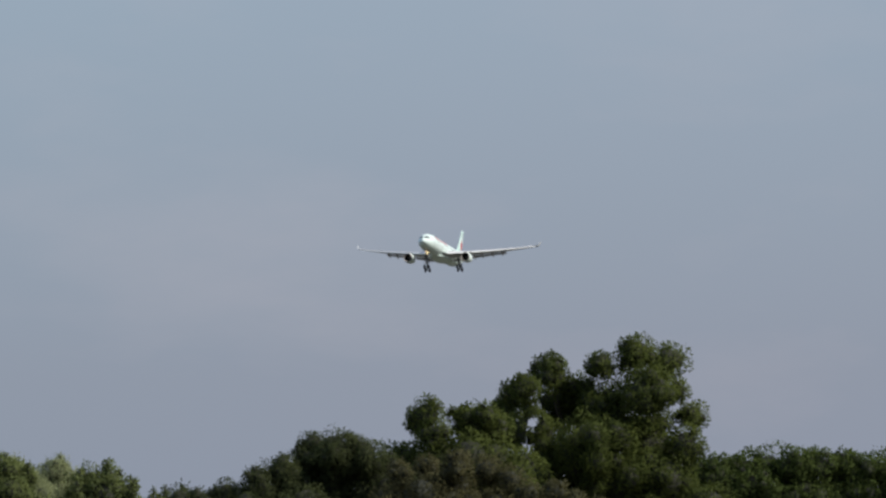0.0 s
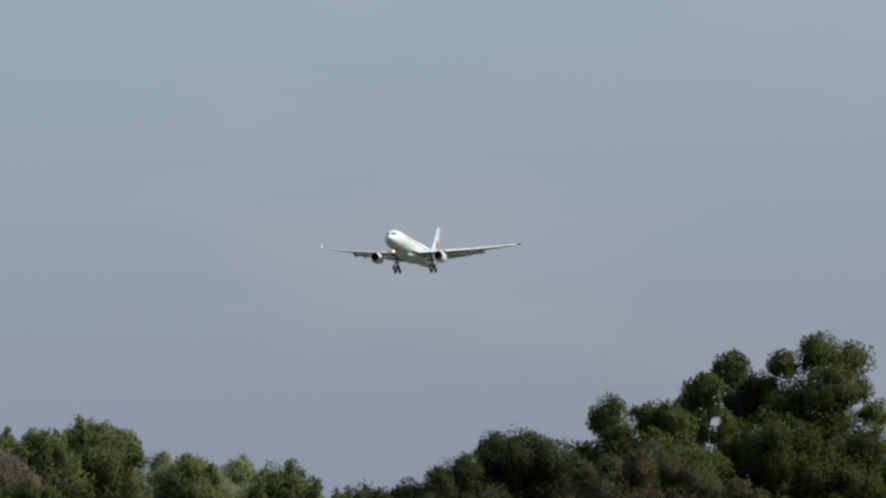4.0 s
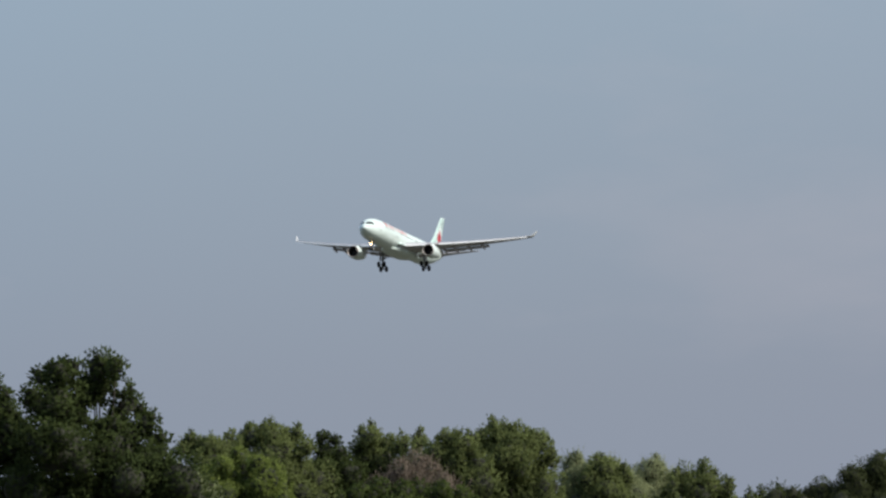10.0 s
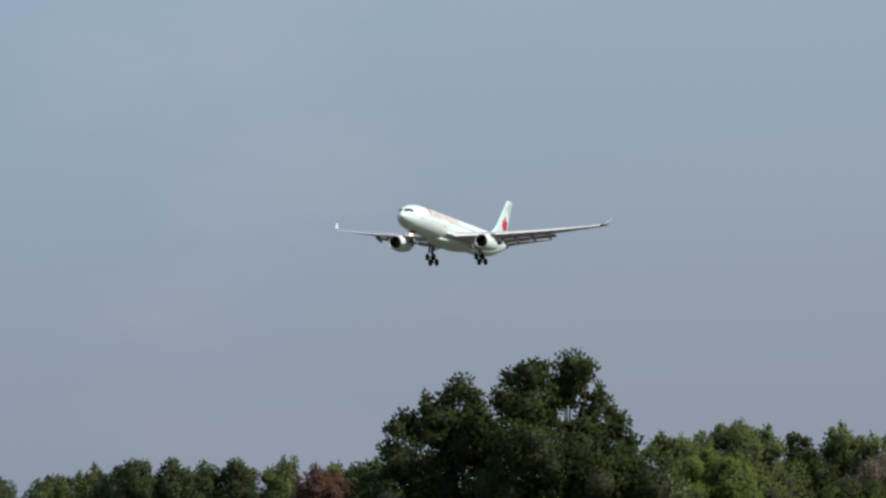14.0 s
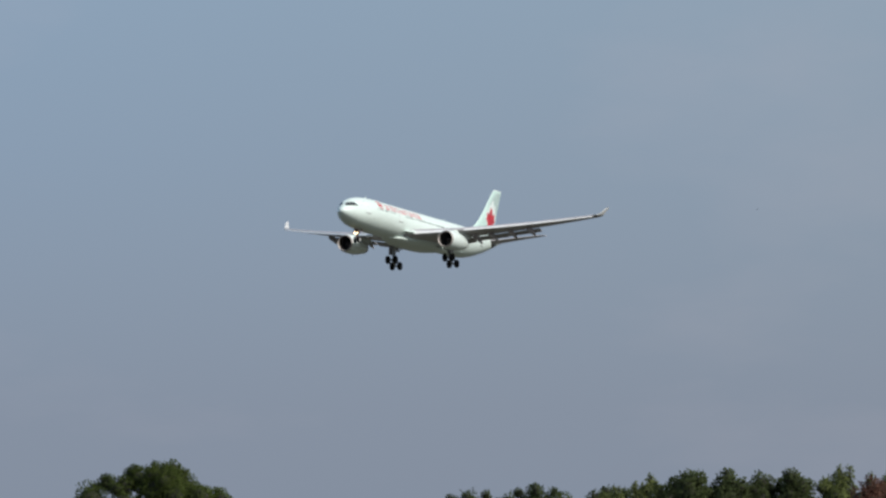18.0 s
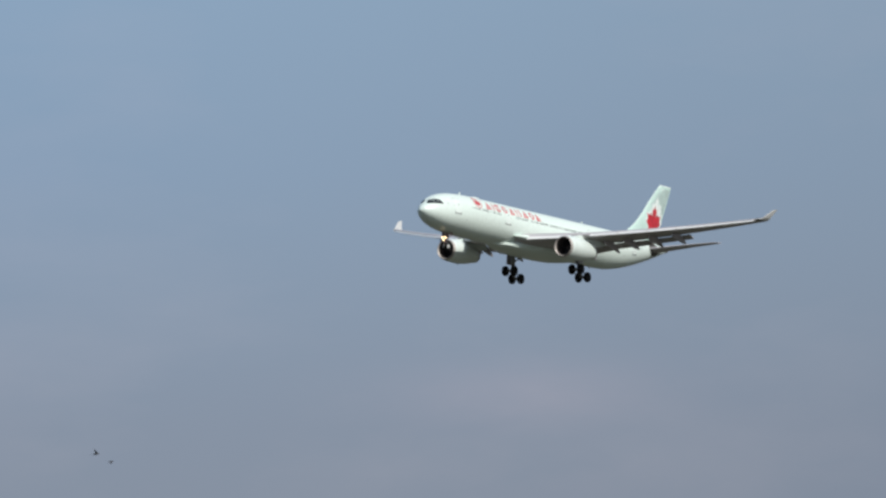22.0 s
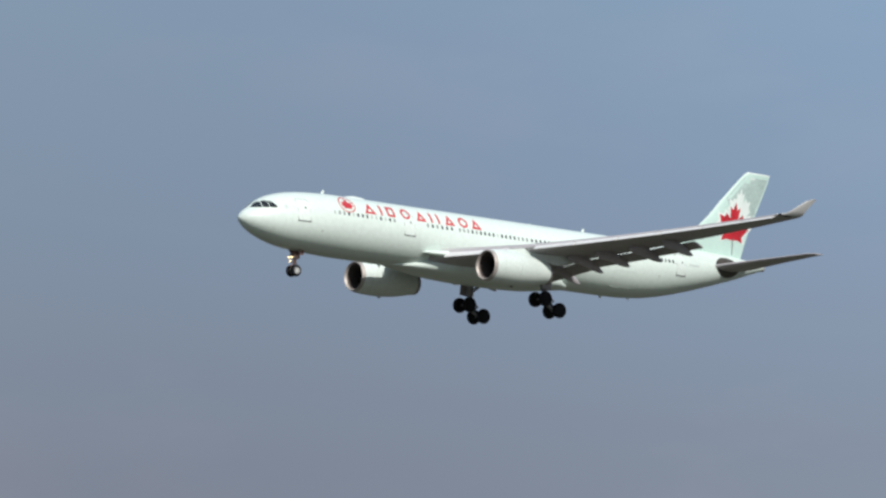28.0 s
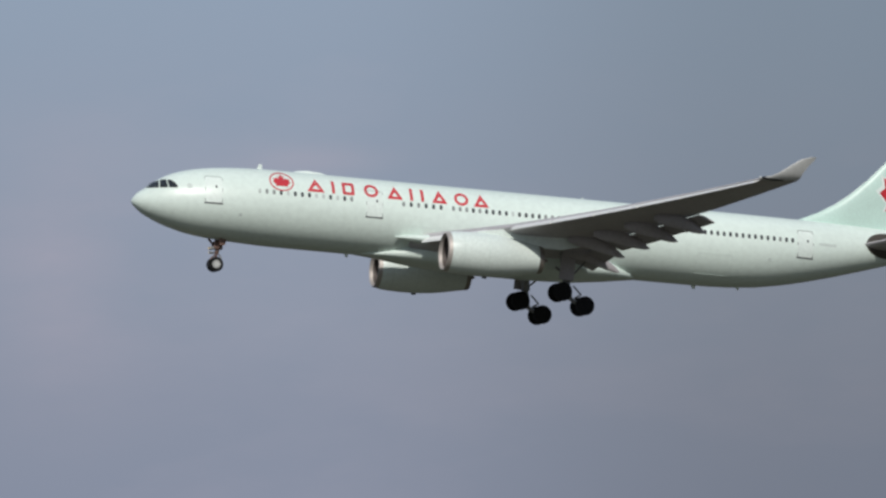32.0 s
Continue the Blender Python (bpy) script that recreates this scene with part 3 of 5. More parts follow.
    tree("broadleaf_tree", "upright dark green broadleaf tree", 17.69, 293, "leaf_deep", [(-0.37, 10.99, 0.32), (0.19, 10.89, 0.32), (-0.18, 10.36, 0.58), (0.43, 10.18, 0.49), (-0.07, 9.46, 0.88)], 21)
    tree("broadleaf_tree", "broad olive-green broadleaf tree", 18.18, 291, "leaf_mixed", [(0.0, 10.9, 0.68), (-0.79, 10.81, 0.63), (0.8, 10.79, 0.63), (-1.33, 10.53, 0.53), (1.33, 10.38, 0.53), (-0.01, 9.79, 1.35)], 22)
    tree("broadleaf_tree", "broad yellowish-green broadleaf tree", 18.75, 289, "leaf_mixed", [(0.9, 10.47, 0.67), (0.18, 10.36, 0.58), (-0.46, 10.56, 0.53), (-0.87, 10.3, 0.43), (0.25, 9.52, 1.1)], 23)
    tree("broadleaf_tree", "low yellowish-green broadleaf tree before taller ones", 18.45, 280, "leaf_yellow", [(0.0, 9.72, 0.5), (-0.72, 9.38, 0.5), (0.76, 9.46, 0.46), (0.1, 8.9, 0.9), (-1.25, 8.85, 0.5), (1.3, 8.85, 0.5)], 51)
    tree("shrub", "low dense dark green bush before the tree line", 17.28, 270, "leaf_pine", [(0.0, 8.12, 0.5), (-0.85, 7.95, 0.5), (0.9, 8.0, 0.5)], 52)
    tree("shrub", "low dense dark green bush before the tree line", 16.78, 271, "leaf_pine", [(0.05, 8.05, 0.5), (-0.8, 8.1, 0.45), (0.85, 7.85, 0.5)], 53)
    tree("olive_tree", "low grey-green leafy tree beside a tall dark one", 19.02, 272, "leaf_grey", [(0.0, 8.72, 0.5), (-0.7, 8.5, 0.5), (0.75, 8.4, 0.5), (0.0, 7.9, 0.8)], 54)
    for az, dist, seed in ((16.42, 318, 55), (17.02, 322, 56), (17.46, 320, 57), (17.96, 322, 58), (18.98, 318, 59), (15.28, 325, 60)):
        tree("broadleaf_tree", "mid green broadleaf tree behind others", az, dist, "leaf_mixed", [(0.0, 10.0 - (az < 16), 0.6), (-0.85, 9.75 - (az < 16), 0.65), (0.9, 9.8 - (az < 16), 0.6), (0.0, 9.0, 1.1)], seed)
    tree("oak_tree", "tall dark green tree with ragged clumps", 19.60, 210, "leaf_deep", [(-1.31, 10.4, 0.59), (-1.86, 10.34, 0.35), (-0.92, 10.64, 0.38), (-0.08, 10.63, 0.56), (0.44, 10.54, 0.38), (0.64, 9.92, 0.35), (-0.26, 9.93, 0.7), (-0.62, 9.41, 0.91), (-1.49, 9.42, 0.87), (-2.18, 9.78, 0.42), (0.81, 9.26, 0.63), (1.38, 8.83, 0.45), (1.72, 8.38, 0.38), (0.25, 8.71, 0.7), (-1.33, 8.03, 1.32), (0.41, 7.92, 1.08), (1.63, 7.82, 0.49), (1.62, 7.02, 0.7), (1.16, 7.45, 0.63)], 24, holes=[(-0.04, 9.23, 0.19), (-0.26, 9.13, 0.16), (0.92, 9.01, 0.1), (-1.97, 8.75, 0.09), (0.55, 10.06, 0.16), (0.19, 9.37, 0.1)])
    tree("oak_tree", "smaller dark green tree with ragged clumps", 20.67, 212, "leaf_deep", [(0.44, 10.08, 0.49), (0.09, 9.79, 0.35), (0.92, 9.78, 0.32), (-0.6, 9.85, 0.21), (-0.53, 9.44, 0.32), (-0.09, 9.17, 0.67), (0.79, 9.25, 0.6), (-1.24, 9.19, 0.35), (-1.59, 8.84, 0.35), (-0.89, 8.83, 0.56), (-1.77, 8.22, 0.39), (0.43, 8.29, 1.06), (-1.25, 7.87, 0.77), (-0.55, 7.42, 0.88), (1.31, 8.81, 0.46), (1.68, 6.87, 0.79), (1.84, 8.59, 0.35), (1.45, 7.98, 0.7), (-0.43, 8.51, 0.39)], 25)
    tree("distant_tree", "dark green tree in a distant row", 23.22, 340, "leaf_far", [(-0.06, 11.24, 0.56), (-0.4, 10.74, 0.73), (0.44, 10.56, 0.51), (0.02, 10.03, 0.85)], 26)
    tree("distant_tree", "dark green tree in a distant row", 22.96, 340, "leaf_far", [(-0.04, 11.4, 0.51), (-0.41, 10.87, 0.56), (0.44, 10.94, 0.56), (0.01, 10.16, 0.96)], 27)
    tree("distant_tree", "dark green tree in a distant row", 22.69, 340, "leaf_far", [(-0.02, 11.16, 0.51), (-0.39, 10.71, 0.56), (0.45, 10.76, 0.51), (-0.03, 10.09, 0.85)], 28)
    tree("distant_tree", "dark green tree in a distant row", 22.42, 340, "leaf_far", [(-0.04, 11.37, 0.51), (-0.44, 10.92, 0.56), (0.46, 10.91, 0.56), (0.01, 10.13, 1.02)], 29)
    tree("distant_tree", "olive-green tree in a distant row", 22.06, 338, "leaf_mixed", [(-0.71, 10.76, 0.45), (0.3, 11.12, 0.5), (-0.15, 10.56, 0.62), (0.63, 10.55, 0.5), (-0.07, 9.92, 0.95)], 30)
    tree("russet_tree", "reddish-brown tree among green ones", 21.70, 320, "leaf_russet", [(-0.32, 10.23, 0.53), (0.28, 10.01, 0.69), (0.94, 9.69, 0.48), (-0.91, 9.81, 0.48), (0.01, 9.32, 1.06)], 31)
    tree("distant_tree", "olive-green tree in a distant row", 21.62, 338, "leaf_mixed", [(0.04, 10.98, 0.39), (-0.85, 10.82, 0.28), (0.69, 10.69, 0.45), (0.12, 10.17, 0.73)], 32)
    tree("distant_tree", "olive-green tree in a distant row", 21.34, 338, "leaf_mixed", [(-0.07, 10.96, 0.5), (0.49, 11.07, 0.45), (-0.53, 10.58, 0.5), (0.11, 10.15, 1.01)], 33)
    tree("distant_tree", "dark green tree in a distant row", 23.34, 342, "leaf_far", [(0.32, 11.31, 0.57), (-0.34, 11.04, 0.62), (-0.97, 10.59, 0.51), (0.02, 10.18, 0.96), (0.96, 10.74, 0.45)], 34)
    tree("distant_tree", "olive-green tree in a distant row", 23.66, 345, "leaf_mixed", [(0.07, 11.02, 0.46), (-0.45, 10.68, 0.46), (0.41, 10.56, 0.46), (-0.03, 10.1, 0.8)], 35)
    tree("distant_tree", "small green tree in a distant row", 23.99, 350, "leaf_mixed", [(0.66, 10.61, 0.35), (-0.22, 10.39, 0.41), (-0.65, 10.22, 0.35), (0.21, 9.98, 0.64)], 36)
    tree("distant_tree", "small dark green tree in a distant row", 24.58, 360, "leaf_far", [(0.09, 10.67, 0.45), (-0.66, 10.5, 0.45), (0.9, 10.6, 0.42), (-1.55, 10.27, 0.42), (1.43, 10.24, 0.3), (-0.21, 9.84, 0.84)], 37)
    tree("distant_tree", "small yellowish-green tree in a distant row", 25.21, 365, "leaf_yellow", [(-0.12, 10.56, 0.48), (-1.03, 10.44, 0.42), (1.08, 10.61, 0.48), (-1.79, 10.27, 0.36), (1.84, 10.42, 0.36), (0.02, 9.89, 0.79)], 38)
    tree("stone_pine", "umbrella-shaped pine with rounded dark clumps", 27.76, 420, "leaf_pine", [(-3.19, 13.86, 0.56), (-3.82, 13.56, 0.49), (-2.6, 13.47, 0.49), (-1.55, 14.5, 0.63), (-1.03, 14.08, 0.91), (-2.08, 13.67, 0.7), (0.01, 14.41, 0.7), (0.89, 14.68, 0.63), (1.47, 14.11, 0.7), (0.18, 13.54, 1.39), (1.92, 13.62, 0.63), (2.85, 13.19, 0.49), (3.65, 13.18, 0.35), (2.43, 12.92, 0.63), (0.87, 13.01, 1.25)], 39)
    tree("distant_tree", "small dark tree on the far skyline", 25.15, 430, "leaf_far", [(-1.11, 12.95, 0.29), (-0.11, 13.01, 0.32), (1.1, 13.06, 0.36), (0.13, 12.57, 0.71)], 40)
    tree("distant_tree", "small dark tree on the far skyline", 24.63, 430, "leaf_far", [(-0.73, 13.17, 0.36), (0.35, 13.37, 0.43), (1.49, 13.21, 0.39), (0.34, 12.65, 0.86), (-1.44, 12.82, 0.36)], 41)
    tree("distant_tree", "small dark tree on the far skyline", 23.96, 400, "leaf_far", [(-0.16, 12.36, 0.4), (-0.83, 12.1, 0.4), (0.83, 12.21, 0.4), (0.16, 11.75, 0.73)], 42)


# ---------------------------------------------------------------- the airliner
# Its own space: x aft from the nose, y to its right wing, z up from the cabin's axis.
STATIONS = [(0.0, -0.38, 0.02, 0.02, 0.02), (0.12, -0.375, 0.27, 0.25, 0.29), (0.4, -0.36, 0.60, 0.52, 0.62), (0.9, -0.34, 0.94, 0.90, 0.98),
            (1.4, -0.33, 1.35, 1.15, 1.28), (1.95, -0.32, 1.72, 1.40, 1.56), (2.6, -0.30, 2.06, 1.65, 1.82), (3.4, -0.27, 2.33, 1.91, 2.08),
            (4.4, -0.22, 2.55, 2.18, 2.34), (5.8, -0.15, 2.71, 2.43, 2.58), (7.6, -0.08, 2.80, 2.62, 2.74), (9.4, -0.02, 2.82, 2.76, 2.81), (11.0, 0.0, 2.82, 2.82, 2.82),
            (20.0, 0.0, 2.82, 2.82, 2.82), (30.0, 0.0, 2.82, 2.82, 2.82), (42.0, 0.0, 2.82, 2.82, 2.82), (45.0, 0.03, 2.79, 2.82, 2.81),
            (48.0, 0.12, 2.69, 2.70, 2.74), (51.0, 0.32, 2.47, 2.36, 2.54), (54.0, 0.62, 2.14, 1.92, 2.18), (57.0, 1.02, 1.66, 1.46, 1.70),
            (60.0, 1.50, 1.04, 1.04, 1.12), (62.0, 1.80, 0.62, 0.64, 0.68), (63.2, 1.94, 0.40, 0.40, 0.42), (63.6, 1.97, 0.30, 0.30, 0.32)]


def hull(x):
    """The middle, the rise, the drop and the half width of the fuselage at station x."""
    i = max(0, min(len(STATIONS) - 2, sum(s[0] <= x for s in STATIONS) - 1))
    p, q = STATIONS[max(0, i - 1)], STATIONS[min(len(STATIONS) - 1, i + 2)]
    a, b = STATIONS[i], STATIONS[i + 1]
    w, out = b[0] - a[0], []
    s = min(1, max(0, (x - a[0]) / w))
    for k in (1, 2, 3, 4):
        m0 = (b[k] - p[k]) / (b[0] - p[0]) * w if i > 1 else (b[k] - a[k])
        m1 = (q[k] - a[k]) / (q[0] - a[0]) * w
        out.append((2 * s ** 3 - 3 * s ** 2 + 1) * a[k] + (s ** 3 - 2 * s ** 2 + s) * m0 + (3 * s ** 2 - 2 * s ** 3) * b[k] + (s ** 3 - s ** 2) * m1)
    return tuple(out)


def skin(x, z, side=-1, out=0.0):
    """The point of the fuselage's side at station x and height z."""
    zc, up, down, hw = hull(x)
    h = up if z > zc else down
    c = max(-0.999, min(0.999, (z - zc) / h))
    s = math.sqrt(1 - c * c)
    return Vector((x, side * (hw * s + out * s), zc + c * h + out * c))


def hull_ring(x, grow=0.0, n=48):
    zc, up, down, hw = hull(x)
    ring = []
    for i in range(n):
        a = 2 * math.pi * i / n
        c = math.cos(a)
        ring.append((x, (hw + grow) * math.sin(a), zc + ((up if c > 0 else down) + grow) * c))
    return ring


def dense(outline, step=0.22):
    pts = []
    for i, p in enumerate(outline):
        q = outline[(i + 1) % len(outline)]
        k = max(1, math.ceil(math.hypot(q[0] - p[0], q[1] - p[1]) / step))
        pts += [(p[0] + (q[0] - p[0]) * j / k, p[1] + (q[1] - p[1]) * j / k) for j in range(k)]
    return pts


def decal(outline, side=-1, out=0.012, thick=0.02):
    """A thin plate that follows the fuselage's side; outline in (x, z)."""
    outline = dense(outline)
    n = len(outline)
    mx, mz = sum(p[0] for p in outline) / n, sum(p[1] for p in outline) / n
    big = max(abs(p[1] - mz) for p in outline) > 0.35
    scales = (1, .8, .6, .4, .2) if big else (1,)
    verts, faces = [], []
    for r in scales:
        verts += [skin(mx + (x - mx) * r, mz + (z - mz) * r, side, out) for x, z in outline]
    verts.append(skin(mx, mz, side, out))
    for k in range(len(scales) - 1):
        faces += [(k * n + i, k * n + (i + 1) % n, (k + 1) * n + (i + 1) % n, (k + 1) * n + i) for i in range(n)]
    last = (len(scales) - 1) * n
    faces += [(last + i, last + (i + 1) % n, len(scales) * n) for i in range(n)]
    m = len(verts)
    verts += [skin(x, z, side, out - thick) for x, z in outline]
    faces += [(i, (i + 1) % n, m + (i + 1) % n, m + i) for i in range(n)]
    return verts, faces


def rounded(cx, cz, w, h, r, k=4):
    pts = []
    for qx, qz, a0 in ((1, 1, 0), (-1, 1, 90), (-1, -1, 180), (1, -1, 270)):
        for i in range(k + 1):
            a = radians(a0 + 90 * i / k)
            pts.append((cx + qx * (w / 2 - r) + r * math.cos(a), cz + qz * (h / 2 - r) + r * math.sin(a)))
    return pts


def frame_decal(outer, inner, side=-1, out=0.014):
    """A flat ring on the fuselage's side between two outlines."""
    k = max(1, 48 // len(outer))
    fine = lambda o: [(p[0] + (q[0] - p[0]) * j / k, p[1] + (q[1] - p[1]) * j / k) for p, q in zip(o, o[1:] + o[:1]) for j in range(k)]
    outer, inner = fine(outer), fine(inner)
    n = len(outer)
    a = [skin(x, z, side, out) for x, z in outer]
    b = [skin(x, z, side, out) for x, z in inner]
    c = [skin(x, z, side, out - 0.02) for x, z in outer]
    d = [skin(x, z, side, out - 0.02) for x, z in inner]
    faces = []
    for i in range(n):
        j = (i + 1) % n
        faces += [(i, j, n + j, n + i), (i, 2 * n + i, 2 * n + j, j), (n + i, n + j, 3 * n + j, 3 * n + i)]
    return a + b + c + d, faces


def decal_strip(a, b, side, out=0.014, k=5):
    """A band on the fuselage's side between two lines a and b, each from its start to its end."""
    verts, faces = [], []
    for o in (out, out - .02):
        for i in range(k + 1):
            s = i / k
            for p, q in (a, b):
                verts.append(skin(p[0] + (q[0] - p[0]) * s, p[1] + (q[1] - p[1]) * s, side, o))
    h = 2 * (k + 1)
    for i in range(k):
        j = 2 * i
        faces += [(j, j + 1, j + 3, j + 2), (h + j, h + j + 1, h + j + 3, h + j + 2), (j, j + 2, h + j + 2, h + j), (j + 1, j + 3, h + j + 3, h + j + 1)]
    return verts, faces


def wing_le(y):
    return 20.9 + (y - 2.8) * 0.662


def wing_te(y):
    return 33.3 + (y - 2.8) * 0.02 if y < 9.4 else 33.43 + (y - 9.4) * 0.378


def wing_z(y):
    return -1.62 + 0.105 * (y - 2.8) + 0.0019 * (y - 2.8) ** 2


def wing_twist(y):
    return float(np.interp(y, [2.8, 10, 29], [1.6, 1.0, 0.5]))


def wing_parts(plane, side):
    ys = [1.2, 2.8, 5.5, 9.4, 13, 17, 21, 25, 28.2, 29.3]
    rings = []
    for y in ys:
        le, te = wing_le(y), wing_te(y)
        t = float(np.interp(y, [2.8, 9.4, 29.2], [.135, .115, .10]))
        rings.append(foil(le, y, wing_z(y), te - le, t, wing_twist(y), side))
    wing = part("wing", loft(rings), M["wing_grey"], plane, "grey metal wing with a pale leading edge")
    # high-lift devices: slats in front, flaps let down behind
    spans = [(3.6, 8.4), (10.6, 13.6), (13.75, 16.9), (17.05, 20.2), (20.35, 23.4), (23.55, 26.4), (26.55, 28.9)]
    for a, b in spans:
        rr = []
        for y in (a, (a + b) / 2, b):
            ch = 0.17 * (wing_te(y) - wing_le(y)) + 0.25
            rr.append(foil(wing_le(y) - 0.36, y, wing_z(y) - 0.30, ch, 0.15, -20, side, 0.06, 9))
        part("slat", loft(rr), M["slat_metal"], wing, "bright metal slat")
    for a, b, ch in ((3.1, 9.2, 1.6), (9.5, 14.4, 1.6), (14.5, 19.6, 1.45)):
        rr = []
        for y in (a, a + 0.1, (a + b) / 2, b - 0.1, b):
            k = 0.96 if y in (a, b) else 1.0
            le, te = wing_le(y), wing_te(y)
            drop = math.tan(radians(wing_twist(y))) * (te - le)
            rr.append(foil(te - 0.40, y, wing_z(y) - drop - 0.20, ch * k, 0.13, 22 if a < 9 else 17, side, 0.03, 11))
        part("flap", loft(rr), M["flap_grey"], wing, "lowered grey flap")
    for y, tx, tz, ln in ((5.9, 35.6, -2.9, 4.4), (10.2, 34.6, -2.2, 4.4), (12.6, 35.7, -1.62, 4.3), (15.7, 36.8, -1.22, 4.1), (18.6, 37.9, -0.70, 3.9)):
        # canoe-shaped cover of a flap's track, its rear half swung down
        z0 = wing_z(y) - 0.75
        rr = []
        for i in range(13):
            s = i / 12
            r = 0.50 * math.sin(math.pi * min(1, max(0.02, s)) ** 0.8) ** 0.6 + 0.02
            x = tx - ln * (1 - s)
            z = z0 + 0.25 + (tz - z0 - 0.25) * max(0, (s - 0.35) / 0.65) ** 1.2
            rr.append([(x, side * (y + 0.44 * r * math.sin(2 * math.pi * j / 14)), z + r * math.cos(2 * math.pi * j / 14)) for j in range(14)])
        part("flap_track_fairing", loft(rr), M["flap_grey"], wing)
    # rounded glove that carries the leading edge into the fuselage
    rr = []
    for x, cy, cz, ry, rz in ((19.3, 2.62, -1.48, .05, .04), (19.8, 2.68, -1.48, .24, .14), (20.6, 2.80, -1.50, .52, .26), (21.6, 3.0, -1.53, .85, .38), (22.8, 3.15, -1.56, 1.2, .50), (25, 3.2, -1.5, 1.2, .52), (29, 3.1, -1.5, .6, .35)):
        rr.append([(x, side * (cy + ry * math.sin(a)), cz + rz * math.cos(a)) for a in (2 * math.pi * i / 24 for i in range(24))])
    part("wing_root_fairing", loft(rr), M["paint"], wing, "pale rounded wing root fairing")
    # winglet: blends up from the tip, canted outwards and swept
    rr = []
    for s, y, lx, z, ch in ((0, 29.3, 38.44, 2.50, 2.5), (.12, 29.55, 38.95, 2.64, 2.1), (.3, 29.76, 39.5, 2.95, 1.65), (.6, 30.0, 40.15, 3.44, 1.28), (.85, 30.2, 40.85, 3.92, .95), (1, 30.32, 41.55, 4.14, .36)):
        k = min(1, s * 3.2)
        nrm = (0, -0.92 * k, 1 - 0.7 * k)
        rr.append(foil(lx, y, z, ch, 0.085, 0, side, 0.0, 11, nrm))
    part("winglet", loft(rr), M["winglet_grey"], wing, "pale grey upswept winglet")
    part("wingtip_fairing", spin_x([(0, .03), (.3, .12), (.9, .16), (1.5, .12), (1.9, .03)], 14, 38.3, side * 29.25, 2.49), M["rubber"], wing, "dark wingtip fairing")
    part("navigation_light", spin_x([(0, .02), (.1, .07), (.25, .08), (.4, .02)], 10, 38.1, side * 29.2, 2.48), M["lens_clear"], wing)
    part("wing_root_light", spin_x([(0, .02), (.03, .07), (.08, .09), (.2, .06)], 14, 20.95, side * 3.02, -1.62), M["lens_clear"], wing, "unlit clear landing light in the wing root")
    return wing


def engine_parts(plane, side):
    cy, cz, x0 = side * 9.37, -2.86, 21.15
    outer = [(0.32, 1.435), (0.6, 1.50), (1.2, 1.555), (2.2, 1.59), (3.4, 1.57), (4.6, 1.46), (5.7, 1.28), (6.6, 1.10), (7.35, 0.97), (7.36, 0.94), (6.6, 1.02)]
    cowl = part("engine_cowling", spin_x(outer, 40, x0, cy, cz, True), M["paint_plain"], plane, "pale engine cowling with faint soot")
    lip = [(0.25, 1.20), (0.08, 1.25), (0.0, 1.31), (0.05, 1.37), (0.16, 1.405), (0.322, 1.437)]
    part("inlet_lip", spin_x(lip, 40, x0, cy, cz, True), M["lip_metal"], cowl, "polished metal inlet lip")
    part("inlet_duct", spin_x([(0.25, 1.20), (0.7, 1.17), (1.3, 1.19), (1.6, 1.21), (1.9, 1.22)], 36, x0, cy, cz, True), M["duct_grey"], cowl)
    fan = spin_x([(1.75, 1.21), (1.85, 1.21)], 36, x0, cy, cz)
    blades = []
    for i in range(24):
        a = 2 * math.pi * i / 24
        q = []
        for r, w, tx in ((0.36, .10, .05), (1.19, .17, .22)):
            for d, xx in ((-w, 1.72 - tx), (w * .2, 1.72)):
                q.append((x0 + xx, cy + r * math.sin(a) + d * math.cos(a), cz + r * math.cos(a) - d * math.sin(a)))
        blades.append(([q[0], q[1], q[3], q[2]], [(0, 1, 2, 3)]))
    part("fan", join(fan, *blades), M["fan_dark"], cowl, "dark titanium fan", False)
    part("spinner", spin_x([(0.95, .02), (1.1, .12), (1.4, .27), (1.72, .38)], 20, x0, cy, cz), M["duct_grey"], cowl)
    part("exhaust_plug", spin_x([(6.3, .55), (7.0, .45), (7.6, .2), (7.9, .03)], 20, x0, cy, cz), M["hot_metal"], cowl)
    part("exhaust_ring", spin_x([(7.0, 1.035), (7.37, .975), (7.38, .93), (7.0, .96)], 36, x0, cy, cz, True), M["hot_metal"], cowl, "bare metal exhaust ring")
    part("cowl_seam", spin_x([(3.05, 1.578), (3.06, 1.59), (3.09, 1.59), (3.10, 1.578)], 40, x0, cy, cz, True), M["seam"], cowl)
    part("cowl_seam", spin_x([(1.18, 1.55), (1.19, 1.564), (1.215, 1.564), (1.225, 1.552)], 40, x0, cy, cz, True), M["seam"], cowl)
    part("drain_mast", box(x0 + 3.0, x0 + 3.35, cy - .05, cy + .05, cz - 1.70, cz - 1.52), M["groove"], cowl)
    rr = []
    for x, zb, zt, w in ((23.0, -1.55, -1.38, .06), (24.0, -1.6, -1.12, .2), (25.6, -1.8, -.86, .27), (28.0, -2.0, -.86, .27), (30.0, -2.0, -1.05, .2), (31.8, -1.55, -1.35, .05)):
        rr.append([(x, cy - w, zb), (x, cy + w, zb), (x, cy + w * 1.05, (zb + zt) / 2), (x, cy + w, zt), (x, cy - w, zt), (x, cy - w * 1.05, (zb + zt) / 2)])
    part("pylon", loft(rr), M["paint_plain"], plane, "pale engine pylon")


